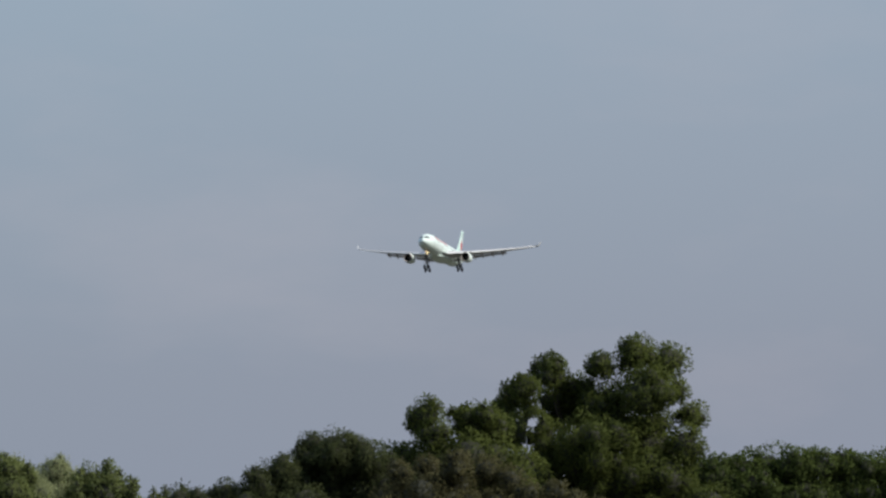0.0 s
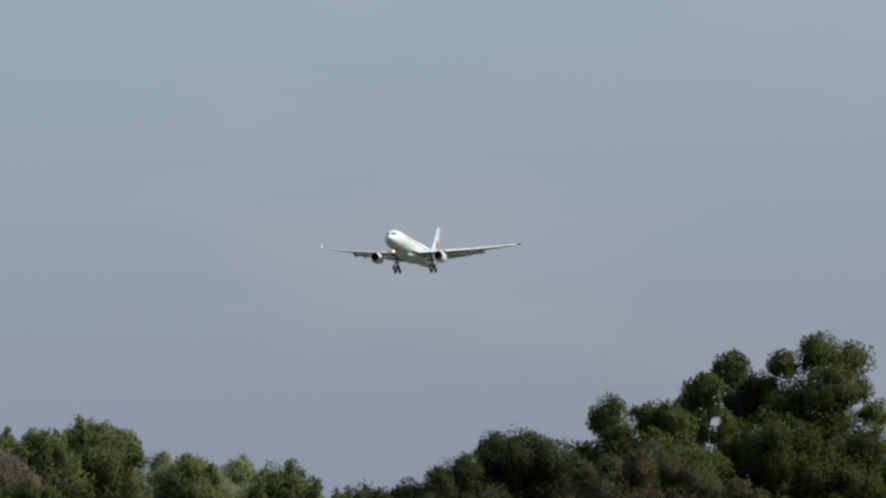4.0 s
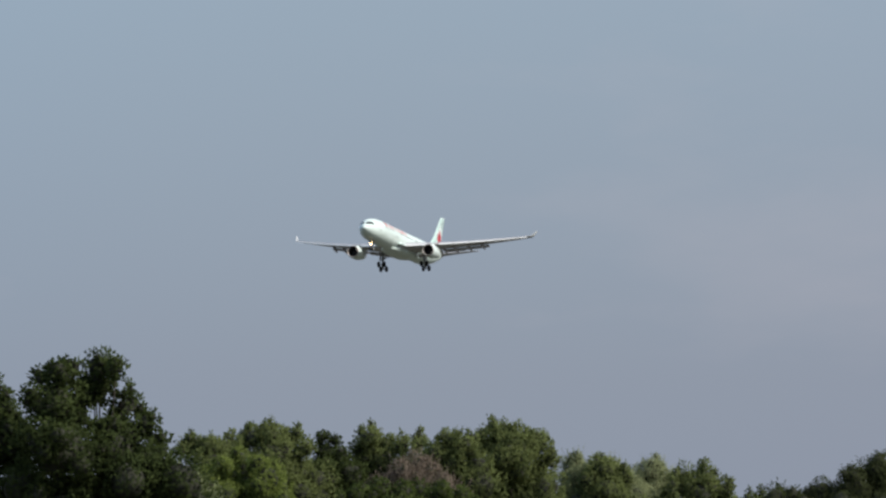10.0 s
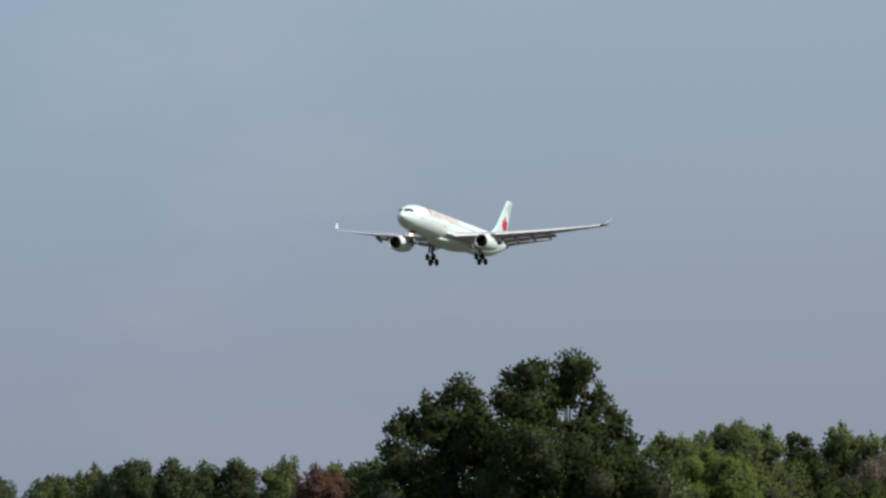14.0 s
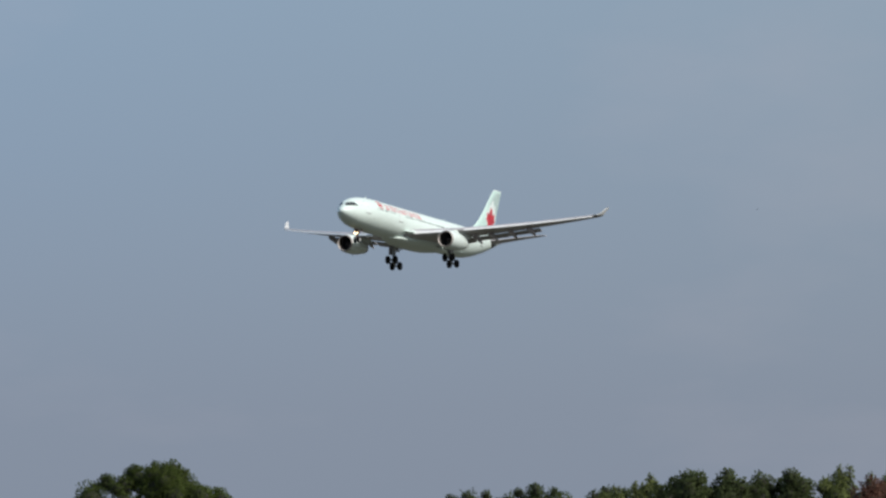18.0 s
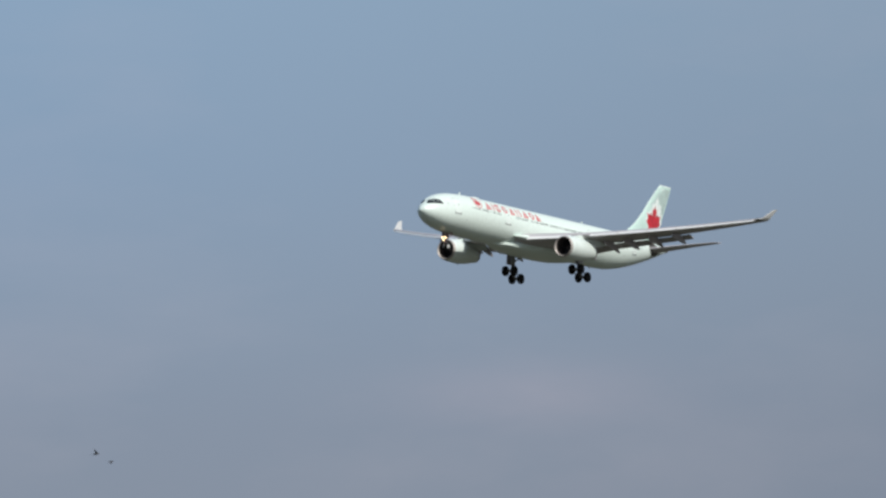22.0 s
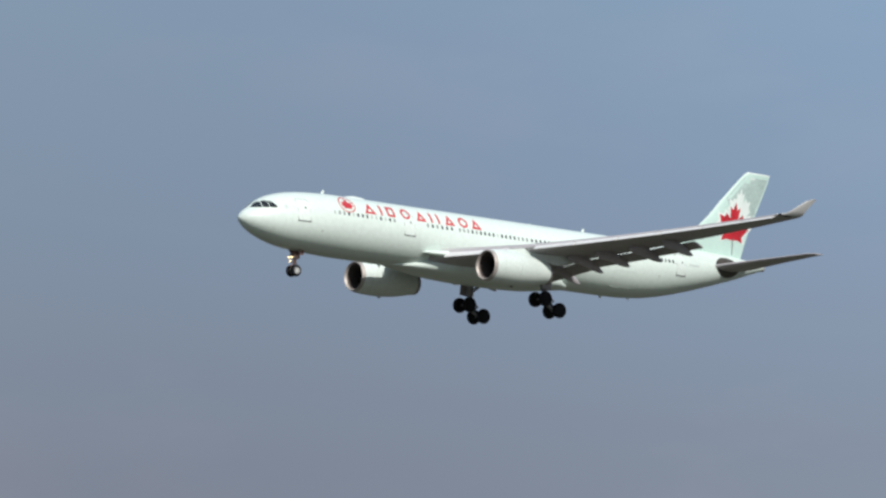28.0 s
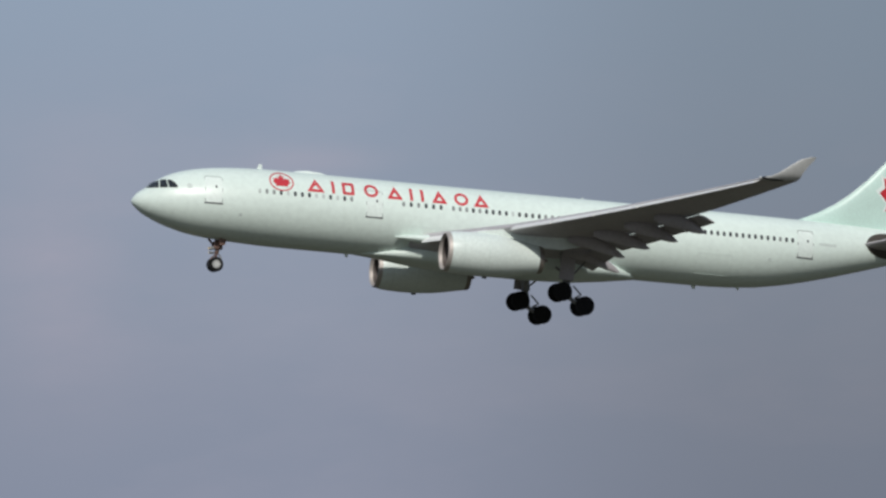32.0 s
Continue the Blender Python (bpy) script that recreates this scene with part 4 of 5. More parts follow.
def wheel(parent, c, r, w, rim="rim_grey"):
    tyre = [(-w / 2, r * .55), (-w / 2, r * .80), (-w * .42, r * .94), (-w * .2, r), (w * .2, r), (w * .42, r * .94), (w / 2, r * .80), (w / 2, r * .55)]
    t = part("wheel", spin_y(tyre, 30, c), M["rubber"], parent, "black tyre")
    for s in (-1, 1):
        hub = [(s * w * .40, r * .60), (s * w * .53, r * .56), (s * w * .53, r * .50), (s * w * .46, r * .46), (s * w * .515, r * .42), (s * w * .515, r * .18), (s * w * .56, r * .14), (s * w * .57, r * .02)]
        part("rim", spin_y(hub, 20, c), M[rim], t, "pale grey rim" if rim == "rim_grey" else "sooty dark rim")
    return t


def main_gear(plane, side):
    y, x, z = side * 5.34, 32.2, -5.14
    gear = part("main_landing_gear", join(tube((x - .1, y, z), (x - .35, y * .98, -3.9), .21), tube((x - .35, y * .98, -3.9), (x - .7, y * .94, -1.7), .33)), M["gear_metal"], plane, "lowered main landing gear leg")
    c, s = math.cos(radians(27)), math.sin(radians(27))
    part("bogie_beam", tube((x - 1.15 * c, y, z + 1.15 * s), (x + 1.15 * c, y, z - 1.15 * s), .15), M["gear_metal"], gear)
    for d in (-0.99, 0.99):
        ax, az = x + d * c, z - d * s
        part("axle", tube((ax, y - .75, az), (ax, y + .75, az), .09), M["gear_metal"], gear)
        for e in (-0.70, 0.70):
            wheel(gear, (ax, y + e, az), 0.70, 0.50, "rim_dark")
    part("torque_link", join(tube((x + .1, y, -4.15), (x + .75, y, -4.75), .06), tube((x + .75, y, -4.75), (x + .25, y, z + .1), .06)), M["gear_metal"], gear)
    part("side_stay", join(tube((x - .45, y * .97, -3.4), (x - .6, y * .45, -2.5), .09), tube((x - .2, y, -3.6), (x + 1.5, y * .8, -1.9), .07)), M["gear_metal"], gear)
    rr = [[(x - 1.15 + dx, y + side * (.42 + k), zz) for dx, zz in ((0, -3.75), (1.1, -3.85), (1.2, -2.0), (0.1, -1.9))] for k in (0, .05)]
    part("gear_door", loft(rr), M["flap_grey"], gear, "grey gear leg door", False)


def nose_gear(plane):
    x, z = 6.58, -4.46
    leg = part("nose_landing_gear", join(tube((x, 0, z), (x + .05, 0, -3.7), .10), tube((x + .05, 0, -3.7), (x + .3, 0, -2.3), .16)), M["gear_warm"], plane, "lowered reddish nose landing gear leg")
    part("axle", tube((x, -.42, z), (x, .42, z), .07), M["gear_metal"], leg)
    for e in (-.33, .33):
        wheel(leg, (x, e, z), 0.54, 0.36)
    part("drag_strut", join(tube((x, 0, -3.3), (x - .62, 0, -2.6), .08), tube((x - .05, 0, -3.75), (x - .4, 0, -4.1), .045), tube((x - .4, 0, -4.1), (x - .02, 0, z + .1), .045)), M["gear_warm"], leg)
    for s in (-1, 1):
        rr = [[(x + dx, s * (.62 + k), zz) for dx, zz in ((.1, -3.05), (.5, -3.05), (.6, -2.55), (0, -2.55))] for k in (0, .04)]
        part("gear_door", loft(rr), M["gear_warm"], leg, "reddish-brown nose gear door", False)
    part("steering_unit", join(box(x - .28, x + .44, -.32, .32, -3.36, -2.78, .07), tube((x + .1, -.38, -3.05), (x + .1, .38, -3.05), .11)), M["gear_warm"], leg, "reddish-brown steering collar")
    part("torque_link", join(tube((x + .14, 0, -3.6), (x + .46, 0, -3.95), .05), tube((x + .46, 0, -3.95), (x + .08, 0, z + .12), .05)), M["gear_metal"], leg)
    for yy, zz in ((-.24, -3.30), (.24, -3.30), (0.0, -3.62)):
        body = part("landing_light", spin_x([(0.0, .085), (-.11, .092), (-.11, .105), (.06, .105), (.2, .09), (.3, .02)], 16, x - .38, yy, zz, True), M["gear_metal"], leg)
        part("lamp_glass", spin_x([(-.05, .015), (-.035, .06), (.005, .09)], 16, x - .38, yy, zz), M["lamp_glow"], body, "lit warm landing light")


LEAF = [(0, 1.0), (.12, .74), (.28, .84), (.21, .36), (.46, .62), (.53, .48), (.82, .55), (.73, .29), (.90, .16), (.55, -.12), (.62, -.30), (.30, -.24), (.04, -.26)]


def leaf_outline(cx, cz, sx, sz, lean=0.0):
    pts = LEAF + [(-x, z) for x, z in LEAF[::-1] if x > 0]
    return [(cx + sx * x + lean * sz * z, cz + sz * z) for x, z in pts]


def airliner():
    plane = new("airliner")
    tagged(plane, "pale green-white twin-engine airliner with red markings, wheels down", "airplane")
    xs = sorted(set([s[0] for s in STATIONS] + [0.05, 0.25, 0.65, 1.15, 1.7, 2.3, 3.0, 3.9, 5.1, 6.7, 8.5, 10] + list(range(12, 63, 2))))
    part("fuselage", loft([hull_ring(x) for x in xs]), M["paint"], plane, "pale green-white painted fuselage, greyer below")
    # belly fairing
    rr = []
    for x, w, zt, zb in ((17.0, .4, -2.72, -2.83), (17.8, .95, -2.58, -2.87), (18.8, 1.42, -2.35, -2.96), (20.0, 1.88, -2.05, -3.10), (21.4, 2.34, -1.7, -3.26), (23.2, 2.76, -1.1, -3.43), (26, 3.12, -.9, -3.52), (31, 3.12, -.9, -3.52), (34, 2.95, -1.2, -3.4), (36.2, 2.4, -1.7, -3.15), (37.8, 1.4, -2.3, -2.92), (38.6, .4, -2.6, -2.82)):
        zc, h = (zt + zb) / 2, (zt - zb) / 2
        rr.append([(x, w * (abs(math.sin(a)) ** .8) * (1 if math.sin(a) > 0 else -1), zc + h * (abs(math.cos(a)) ** .8) * (1 if math.cos(a) > 0 else -1)) for a in (2 * math.pi * i / 40 for i in range(40))])
    part("belly_fairing", loft(rr), M["paint"], plane, "pale belly fairing, grimy underneath")
    for side in (-1, 1):
        wing_parts(plane, side)
        engine_parts(plane, side)
        main_gear(plane, side)
        # tailplane
        rr = []
        for y, le, ch, z, t in ((0.6, 54.9, 5.6, 1.05, .11), (1.6, 55.7, 5.1, 1.2, .11), (5.5, 58.2, 3.4, 1.88, .10), (9.3, 60.6, 1.9, 2.5, .09), (9.7, 61.2, 1.25, 2.56, .08)):
            rr.append(foil(le, y, z, ch, t, -2, side, -0.01))
        part("tailplane", loft(rr), M["wing_grey"], plane, "grey horizontal tailplane")
        seal = [(57.75 + 1.75 * math.cos(a), 1.28 + .95 * math.sin(a)) for a in (2 * math.pi * i / 28 for i in range(28))]
        part("trim_seal", decal(seal, side, 0.02, 0.04), M["seal_dark"], plane, "dark oval seal round the tailplane root")
    nose_gear(plane)
    # fin with its dorsal fillet, rudder and pale border
    rr = []
    for z in (2.2, 2.8, 3.1, 3.5, 4.2, 5.0, 6.2, 7.75, 9.1, 10.2, 10.75):
        le, te = fin_edges(z)
        rr.append([(le + x, y, z) for x, y, zz in foil(0, 0, 0, te - le, fin_thick(z), 0, 1, 0.0, 15, (0, 1, 0))])
    fin = part("fin", loft(rr), M["fin_paint"], plane, "pale mint fin with faint grey leaf shadows")
    top = [foil(60.9, 0, 0, 3.16, .085, 0, 1, 0, 9, (0, 1, 0)), foil(61.15, 0, 0, 2.9, .05, 0, 1, 0, 9, (0, 1, 0))]
    part("fin_tip", loft([[(x, y, 10.745) for x, y, z in top[0]], [(x, y, 10.88) for x, y, z in top[1]]]), M["paint_plain"], fin, "white fin tip")
    rr = []
    for z in (3.6, 4.2, 5.0, 6.2, 7.75, 9.1, 10.2, 10.74):
        le = fin_edges(z)[0]
        rr.append([(le - .03, 0, z), (le + .06, .05, z), (le + .28, .125, z), (le + .28, -.125, z), (le + .06, -.05, z)])
    part("fin_leading_edge", loft(rr), M["paint_plain"], fin, "white fin leading edge")
    for side in (-1, 1):
        part("tail_emblem", fin_plate(leaf_outline(59.4, 4.9, 2.35, 2.9, .10), side), M["red_emblem"], fin, "large red leaf emblem")
        part("emblem_stem", fin_plate([(59.48, 2.75), (59.57, 2.75), (59.5, 4.4), (59.38, 4.4)], side), M["groove"], fin)
        part("emblem_border", fin_plate(leaf_outline(59.45, 4.95, 2.75, 3.4, .10), side, 0.012), M["fin_halo"], fin, "white border of the emblem")
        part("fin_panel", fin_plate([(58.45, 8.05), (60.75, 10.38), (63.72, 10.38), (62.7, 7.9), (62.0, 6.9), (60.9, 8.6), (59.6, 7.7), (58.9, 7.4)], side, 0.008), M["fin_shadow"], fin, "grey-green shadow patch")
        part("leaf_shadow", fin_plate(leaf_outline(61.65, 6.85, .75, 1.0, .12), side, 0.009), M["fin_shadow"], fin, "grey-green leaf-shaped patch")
        part("leaf_halo", fin_plate(leaf_outline(60.05, 6.7, 1.7, 2.5, .12), side, 0.010), M["fin_halo"], fin, "pale leaf-shaped patch")
        part("fin_marking_bar", fin_plate([(61.35, 10.2), (62.0, 10.2), (62.06, 10.36), (61.41, 10.36)], side, 0.02), M["paint_plain"], fin, "small white marking bar")
        part("rudder", fin_plate([(59.05, 2.95), (60.8, 2.95), (61.46, 4.93), (62.54, 7.25), (63.82, 10.2), (63.95, 10.55), (63.0, 10.55)], side, 0.003), M["fin_paint"], fin, "pale mint rudder")
        part("rudder_gap", fin_plate([(59.0, 2.9), (59.03, 2.9), (63.0, 10.6), (62.97, 10.6)], side, 0.004), M["seam"], fin)
    part("exhaust_cone", spin_x([(62.9 - 62.9, .43), (.35, .38), (.72, .33), (.74, .26), (.5, .24)], 24, 62.92, 0, 1.93), M["lip_metal"], plane, "bare metal tail cone end")
    for side in (-1, 1):
        cabin_side(plane, side)
    # windscreen: three panes a side
    for side in (-1, 1):
        for outline in ([(0.99, .615), (1.16, .78), (1.36, .975), (1.58, 1.12), (1.80, 1.21), (1.72, .66)], [(1.79, .67), (1.88, 1.23), (2.06, 1.30), (2.27, 1.30), (2.34, .70)], [(2.42, .71), (2.35, 1.31), (2.56, 1.28), (2.80, 1.12), (3.02, .82), (2.97, .74)]):
            part("cockpit_window", decal(outline, side, 0.04, 0.06), M["glass_dark"], plane, "dark cockpit pane")
    # aerials and lights on the back and the belly
    for x, h, w, up in ((9.2, .42, .42, 1), (40.5, .40, .40, 1), (16.2, .3, .35, -1), (43.0, .32, .4, -1), (46.5, .22, .3, -1), (34.0, .15, .3, 1)):
        zc, u, d, hw = hull(x)
        z0 = zc + u - .05 if up > 0 else zc - d + .05
        part("blade_aerial", loft([[(x, -.03, z0), (x + w, -.02, z0), (x + w, .02, z0), (x, .03, z0)], [(x + .2, -.015, z0 + up * h), (x + w * .95, -.01, z0 + up * h), (x + w * .95, .01, z0 + up * h), (x + .2, .015, z0 + up * h)]]), M["paint_plain"], plane, "", False)
    part("radome_hump", loft([[(x, w * math.sin(a), 2.68 + h * math.cos(a)) for a in (2 * math.pi * i / 16 for i in range(16))] for x, w, h in ((11.9, .05, .08), (12.2, .3, .24), (13.0, .42, .34), (14.0, .38, .28), (14.8, .1, .1))]), M["paint_plain"], plane, "low white aerial hump")
    return plane


def fin_edges(z):
    """The stations of the fin's leading and trailing edge at height z."""
    le = np.interp(z, (2.2, 2.8, 3.3, 3.95, 4.8, 5.7, 6.8, 7.75, 9.1, 10.6, 10.9), (49.6, 51.1, 52.3, 53.6, 54.8, 55.9, 57.0, 57.85, 59.2, 60.72, 61.15))
    te = np.interp(z, (2.2, 2.75, 4.93, 7.25, 10.2, 10.9), (60.6, 60.79, 61.51, 62.59, 63.88, 64.08))
    return float(le), float(te)


def fin_thick(z):
    return float(np.interp(z, (2.2, 2.8, 3.5, 5.0, 11), (.05, .062, .078, .096, .096)))


def fin_half(x, z):
    le, te = fin_edges(z)
    s = min(.999, max(.001, (x - le) / (te - le)))
    return 5 * fin_thick(z) * (te - le) * (.2969 * math.sqrt(s) - .126 * s - .3516 * s ** 2 + .2843 * s ** 3 - .1015 * s ** 4)


def fin_plate(outline, side, out=0.018):
    """A thin plate that lies on the fin; long edges are divided so that it follows the curve."""
    pts = []
    for i, p in enumerate(outline):
        q = outline[(i + 1) % len(outline)]
        for k in range(3):
            pts.append((p[0] + (q[0] - p[0]) * k / 3, p[1] + (q[1] - p[1]) * k / 3))
    n = len(pts)
    mx, mz = sum(p[0] for p in pts) / n, sum(p[1] for p in pts) / n
    verts, faces, rings = [], [], (1.0, .66, .33)
    for r in rings:
        verts += [(mx + (x - mx) * r, side * (fin_half(mx + (x - mx) * r, mz + (z - mz) * r) + out), mz + (z - mz) * r) for x, z in pts]
    verts.append((mx, side * (fin_half(mx, mz) + out), mz))
    for k in range(2):
        faces += [(k * n + i, k * n + (i + 1) % n, (k + 1) * n + (i + 1) % n, (k + 1) * n + i) for i in range(n)]
    faces += [(2 * n + i, 2 * n + (i + 1) % n, 3 * n) for i in range(n)]
    m = len(verts)
    verts += [(x, side * (fin_half(x, z) - .01), z) for x, z in pts]
    faces += [(i, (i + 1) % n, m + (i + 1) % n, m + i) for i in range(n)]
    return verts, faces


def cabin_side(plane, side):
    z = 0.97
    # rows of windows: D is open and dark, h half shut, b with its blind down
    shade = {"D": "window_dark", "h": "window_half", "b": "window_blind"}
    for x0, x1, row in ((8.92, 15.85, "bhhDbDDDbbDbDh"), (19.8, 22.65, "hDhDDD"), (23.6, 31.7, "hhhDhDDDDbDDDDhhh"), (32.3, 37.6, "DDDDDDbDDDD"), (40.1, 49.95, "DDDDbDDDDDDDDDDDDDhDD")):
        for i, c in enumerate(row):
            x = x0 + (x1 - x0) * i / (len(row) - 1)
            part("cabin_window", decal(rounded(x, z, .22, .36, .10, 3), side, .012), M[shade[c]], plane)
    for x, w, h in ((5.56, 1.2, 1.92), (17.6, 1.2, 1.92), (38.85, .72, 1.5), (51.0, 1.2, 1.98)):
        zc = .78 if h > 1.6 else .85
        door = part("cabin_door", decal(rounded(x, zc, w, h, .14), side, .008, .02), M["paint_plain"], plane, "closed pale cabin door")
        part("door_gap", frame_decal(rounded(x, zc, w + .08, h + .08, .18), rounded(x, zc, w, h, .14), side), M["groove" if x > 40 else "grey_gap"], door)
        part("door_sill", decal(rounded(x, zc - h / 2 - .05, w + .16, .10, .04, 2), side, .02), M["groove"], door)
        part("door_pane", decal(rounded(x + .18, zc + .22, .13, .22, .06, 3), side, .018), M["window_dark"], door)
    # airline name: plain red triangles, bars and rings in place of its characters
    low, high = 1.27, 2.20
    for x, w, form in ((12.49, 1.36, "triangle"), (14.30, .40, "bar"), (15.09, 1.19, "oblong"), (16.76, 1.24, "ring"), (18.57, 1.21, "triangle"), (20.25, 1.21, "bars"), (21.97, 1.21, "triangle"), (23.70, 1.12, "ring"), (25.16, 1.21, "triangle")):
        m, h = x + w / 2, w / 2
        if form == "triangle":
            part("red_triangle", frame_decal([(m - h + .02, low), (m + h - .02, low), (m, high + .04)], [(m - h + .36, low + .20), (m + h - .36, low + .20), (m, high - .40)], side), M["red"], plane, "plain red hollow triangle")
        elif form == "oblong":
            part("red_oblong", frame_decal(rounded(m - .04, (low + high) / 2, w - .28, high - low, .12), rounded(m - .04, (low + high) / 2, w - .72, high - low - .40, .06), side), M["red"], plane, "plain red hollow oblong")
        elif form == "ring":
            turn = [2 * math.pi * i / 24 for i in range(24)]
            part("red_ring", frame_decal([(m + .54 * math.cos(q), 1.735 + .48 * math.sin(q)) for q in turn], [(m + .34 * math.cos(q), 1.735 + .29 * math.sin(q)) for q in turn], side), M["red"], plane, "plain red ring")
        else:
            for c in ((m,) if form == "bar" else (m - .42, m + .42)):
                part("red_bar", decal_strip([(c - .11, low), (c - .11, high)], [(c + .11, low), (c + .11, high)], side), M["red"], plane, "plain red upright bar")
    ring_o = [(10.62 + .92 * math.cos(a), 1.82 + .72 * math.sin(a)) for a in (2 * math.pi * i / 30 for i in range(30))]
    ring_i = [(10.62 + .82 * math.cos(a), 1.82 + .63 * math.sin(a)) for a in (2 * math.pi * i / 30 for i in range(30))]
    part("emblem_ring", frame_decal(ring_o, ring_i, side), M["red"], plane, "red ring emblem")
    part("emblem_star", decal(leaf_outline(10.62, 1.66, .76, .74), side, .016), M["red"], plane, "plain red shape in the ring")
    part("registration_bar", decal([(52.1, .8), (53.5, .8), (53.5, .98), (52.1, .98)], side, .012), M["grey_mark"], plane, "small grey marking bar")
    part("nose_mark", decal([(3.85 + .2 * math.cos(a), .92 + .2 * math.sin(a)) for a in (2 * math.pi * i / 16 for i in range(16))], side, .012), M["grey_mark"], plane)
    for x, zz in ((7.6, -.9), (48.2, -.6)):
        part("static_port", decal(rounded(x, zz, .26, .20, .08, 2), side, .012), M["grey_mark"], plane)
    for x0, x1, z0, z1 in ((20.5, 23.6, -1.55, .1), (42.5, 45.3, -1.6, .1)):
        part("cargo_door_gap", frame_decal(rounded((x0 + x1) / 2, -1.35, x1 - x0, 1.5, .15), rounded((x0 + x1) / 2, -1.35, x1 - x0 - .07, 1.43, .13), side, .01), M["seam"], plane)


# ---------------------------------------------------------------- what stands and what moves
ground()
trees()
jet = airliner()


# ---------------------------------------------------------------- birds
def bird(label, size=1.0):
    """A small swallow-like bird: x forwards, y to its left, z up."""
    base = new("bird")
    tagged(base, label, "bird", "passing birds")
    rings = []
    for x, r, z in ((.075, .004, .004), (.062, .012, .004), (.045, .017, .003), (.01, .021, 0), (-.03, .016, 0), (-.06, .008, .002), (-.075, .005, .003)):
        rings.append([(x * size, r * size * math.cos(a), (z + r * math.sin(a)) * size) for a in (2 * math.pi * i / 10 for i in range(10))])
    part("body", loft(rings), M["bird_grey"], base, "dark slim body")
    fork = [(-.068, .004), (-.125, .026), (-.098, .006), (-.095, 0), (-.098, -.006), (-.125, -.026), (-.068, -.004)]
    part("tail", ([(x * size, y * size, z * size) for z in (.004, .001) for x, y in fork],
                  [tuple(range(7)), tuple(range(7, 14))] + [(i, (i + 1) % 7, 7 + (i + 1) % 7, 7 + i) for i in range(7)]), M["bird_grey"], base, "forked tail", False)
    wings = []
    for side in (1, -1):
        rr = []
        for y, le, ch in ((.012, .035, .055), (.05, .040, .050), (.095, .020, .036), (.135, -.012, .020), (.165, -.045, .006)):
            rr.append([(size * (le - ch * u), side * y * size, size * w * ch) for u, w in ((0, 0), (.25, .06), (1, 0), (.25, -.03))])
        wings.append(part("wing", loft(rr), M["bird_grey"], base, "pointed dark wing", False))
    return base, wings


# each bird: label, size, distance, heading added to the bearing, wing beats a second, rows of seconds, bearing and height (degrees)
BIRDS = [
    ("tiny dark bird that darts across the sky", .52, 100, 180, 6, [(0, -40, 3.0), (10, -10, 3.1), (20, 17, 3.2), (20.9, 30.15, 3.26), (21.0, 31.4, 3.31), (21.1, 33.0, 3.39), (21.2, 34.43, 3.44), (21.5, 38.5, 3.6), (24, 62, 4.2), (28, 95, 5), (32, 125, 6)]),
    ("small dark swallow low over the field", 1.25, 190, 0, 5, [(0, 66, 2.4), (12, 50, 2.2), (20, 41, 2.05), (21.9, 37.17, 2.02), (22.1, 36.5, 2.06), (22.5, 35.23, 2.09), (22.9, 33.88, 2.03), (23.1, 33.21, 2.02), (25, 27, 2.1), (32, 8, 2.4)]),
    ("small dark swallow low over the field", 1.0, 195, 0, 6, [(0, 68, 2.2), (12, 51, 2.1), (20, 42, 1.98), (22.0, 36.71, 1.97), (22.5, 35.02, 1.94), (23.0, 33.33, 1.95), (25, 27, 2.0), (32, 5, 2.2)]),
    ("small dark swallow low over the field", 1.0, 190, 0, 5, [(0, 84, 2.6), (12, 62, 2.3), (22, 45.2, 2.13), (23.5, 40.38, 2.09), (24.0, 38.58, 2.01), (26, 32, 1.95), (32, 14, 2.2)]),
    ("small dark bird climbing across the sky", 1.1, 170, 0, 5, [(0, 118, 3.6), (14, 90, 4.1), (25, 68, 4.7), (28.5, 59.74, 5.03), (28.8, 59.0, 5.25), (29.0, 58.4, 5.38), (29.2, 57.79, 5.56), (30, 55.5, 6.1), (32, 50, 7.0)]),
    ("tiny dark bird high over the trees", .35, 200, 0, 5, [(0, 62, 4.2), (10, 41, 4.1), (16.5, 26.28, 3.90), (20, 18, 3.9), (32, -8, 3.8)]),
]
flock = [bird(label, size) for label, size, dist, head, beats, rows in BIRDS]


def bird_pose(az, el, dist, head):
    a, e = radians(az), radians(el)
    return pose(EYE.x - math.sin(a) * math.cos(e) * dist, EYE.y + math.cos(a) * math.cos(e) * dist, EYE.z + math.sin(e) * dist, 0, -4, az + head)


def wing_rows(rows, side, beats):
    """The wings rest spread and beat while the bird crosses the view."""
    first, last = rows[len(rows) // 2 - 1][0] - 1.0, rows[len(rows) // 2 + 1][0] + 1.0
    out = [(0.0, 8.0)]
    t, k = max(.2, first), 0
    while t < min(31.8, last):
        out.append((round(t, 3), 42.0 if k % 2 else -26.0))
        t, k = t + .5 / beats, k + 1
    out.append((32.0, 8.0))
    return [(t, pose(0, 0, 0, side * a, 0, 0)) for t, a in out]

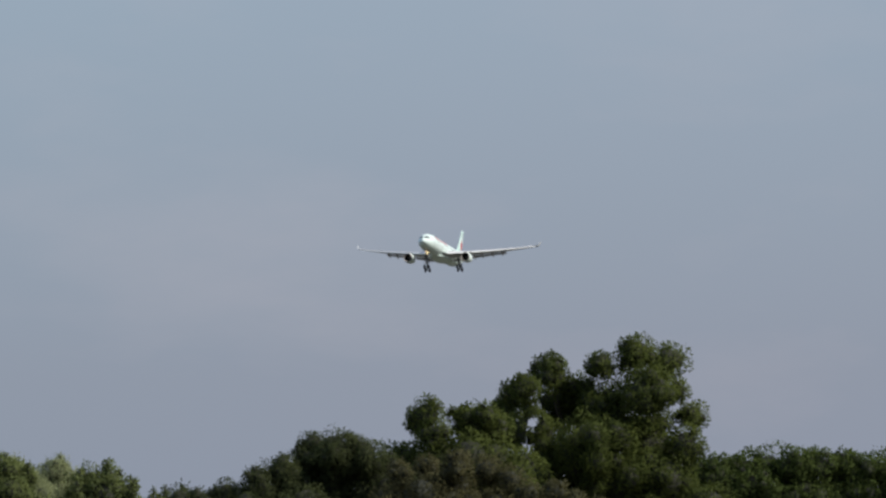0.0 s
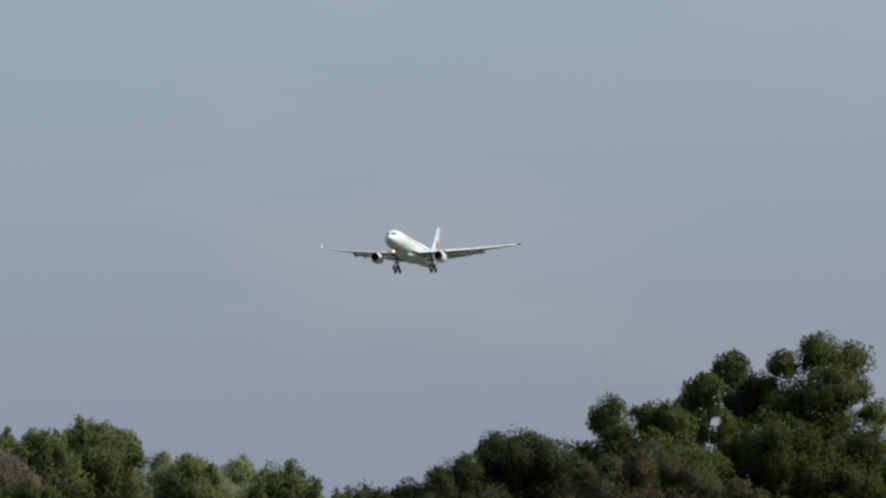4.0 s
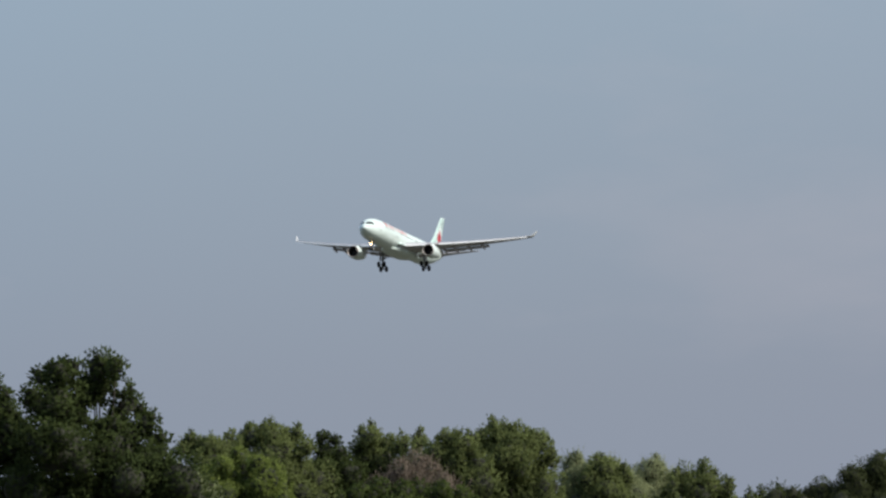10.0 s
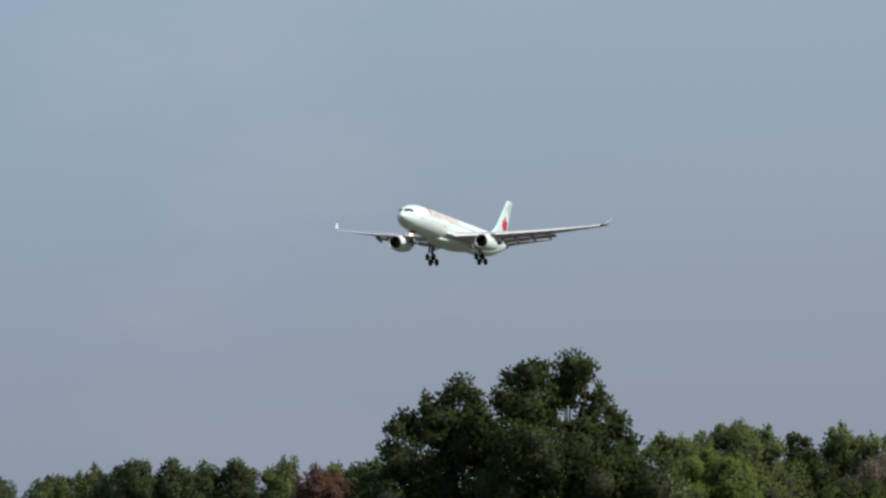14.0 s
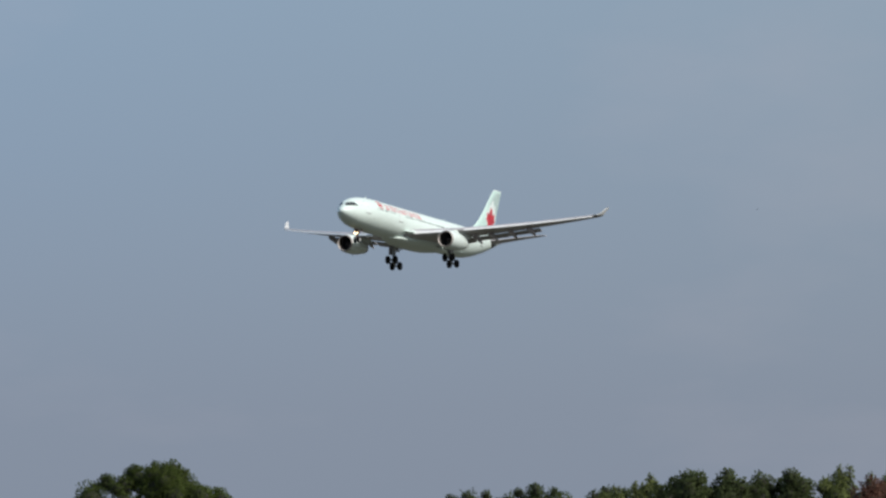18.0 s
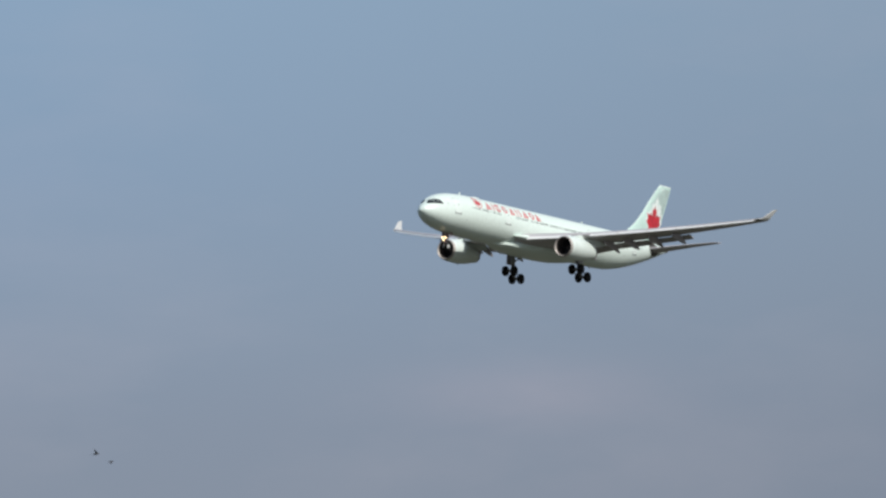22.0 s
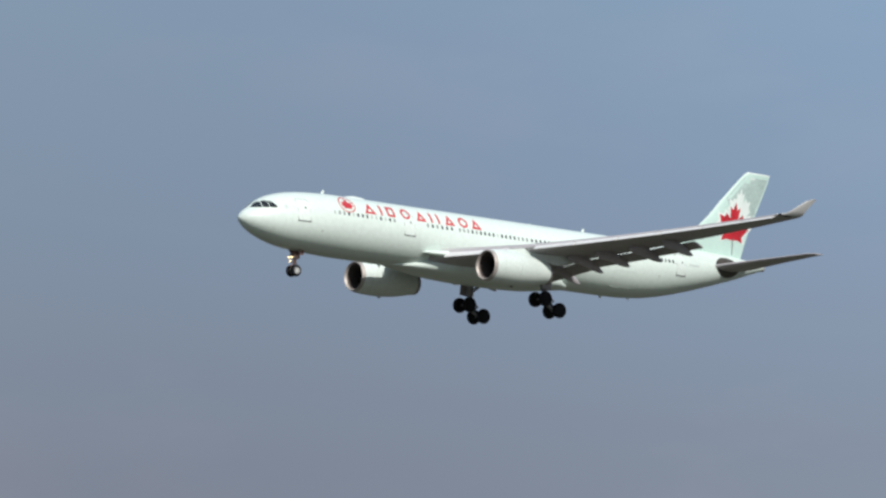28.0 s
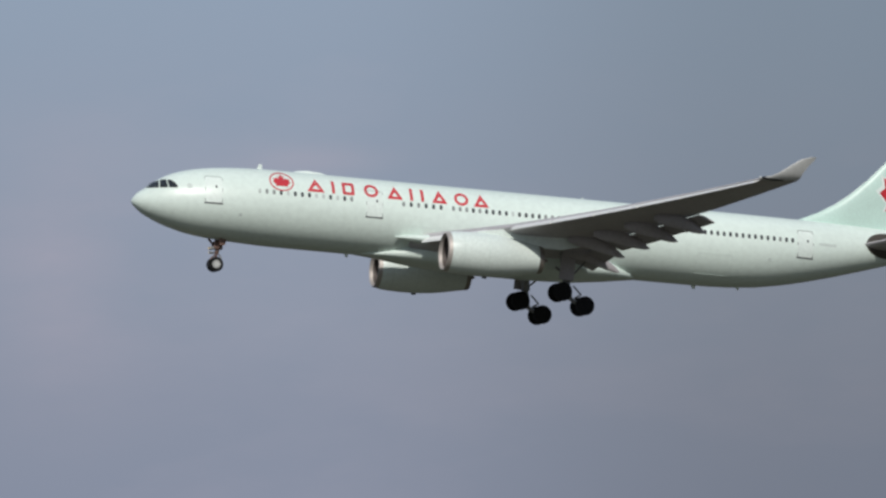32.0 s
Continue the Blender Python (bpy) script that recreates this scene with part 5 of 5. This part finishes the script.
# seconds, place of the nose, and lean, pitch and heading (degrees)
FLIGHT = [
    (0, -444.08, 2110.17, 130.27, 0.18, 4.26, 89.95),
    (1, -448.00, 2052.52, 127.30, 0.19, 4.39, 90.08),
    (2, -451.52, 1995.20, 124.37, 0.19, 4.51, 90.18),
    (3, -455.03, 1937.63, 121.51, 0.19, 4.59, 90.25),
    (4, -458.31, 1879.96, 118.71, 0.20, 4.64, 90.27),
    (5, -461.42, 1822.06, 115.94, 0.24, 4.69, 90.22),
    (6, -464.66, 1763.51, 113.15, 0.30, 4.75, 90.12),
    (7, -467.62, 1704.68, 110.36, 0.40, 4.81, 89.97),
    (8, -470.86, 1644.83, 107.54, 0.52, 4.88, 89.84),
    (9, -473.65, 1584.78, 104.70, 0.59, 4.97, 89.72),
    (10, -476.93, 1523.34, 101.82, 0.62, 5.06, 89.69),
    (11, -479.88, 1461.48, 98.97, 0.68, 5.11, 89.71),
    (12, -482.69, 1398.90, 96.23, 0.85, 4.99, 89.79),
    (13, -486.02, 1334.81, 93.61, 0.99, 4.73, 89.93),
    (14, -488.54, 1270.93, 91.04, 0.92, 4.37, 90.05),
    (15, -490.94, 1206.50, 88.42, 0.73, 4.01, 90.16),
    (16, -493.22, 1141.66, 85.67, 0.47, 3.76, 90.26),
    (17, -495.63, 1076.15, 82.71, 0.21, 3.74, 90.39),
    (18, -497.43, 1011.00, 79.53, -0.00, 3.89, 90.53),
    (19, -499.71, 944.72, 76.17, -0.03, 4.12, 90.72),
    (20, -502.29, 877.45, 72.76, 0.23, 4.26, 90.87),
    (21, -503.52, 811.28, 69.40, 0.66, 4.23, 91.03),
    (22, -504.26, 744.96, 66.10, 1.10, 4.10, 91.27),
    (23, -504.49, 678.53, 62.89, 1.32, 4.01, 91.65),
    (24, -504.41, 611.67, 59.74, 1.43, 4.02, 91.98),
    (25, -504.04, 544.32, 56.64, 1.52, 4.05, 92.26),
    (26, -503.10, 476.99, 53.60, 1.39, 4.07, 92.79),
    (27, -501.68, 409.52, 50.60, 0.90, 4.13, 93.47),
    (28, -499.85, 341.77, 47.64, 0.26, 4.21, 94.19),
    (29, -497.67, 273.68, 44.69, -0.35, 4.32, 94.83),
    (30, -495.09, 205.42, 41.75, -0.76, 4.44, 95.39),
    (31, -492.40, 136.51, 38.79, -0.77, 4.56, 95.60),
    (32, -489.69, 67.27, 35.83, -0.45, 4.68, 95.68),
]


def motions():
    walk(jet, [(t, pose(x, y, z, rx, ry, rz)) for t, x, y, z, rx, ry, rz in FLIGHT])
    for (base, wings), (label, size, dist, head, beats, rows) in zip(flock, BIRDS):
        walk(base, [(t, bird_pose(az, el, dist, head)) for t, az, el in rows])
        for wing, side in zip(wings, (1, -1)):
            walk(wing, wing_rows(rows, side, beats))


motions()
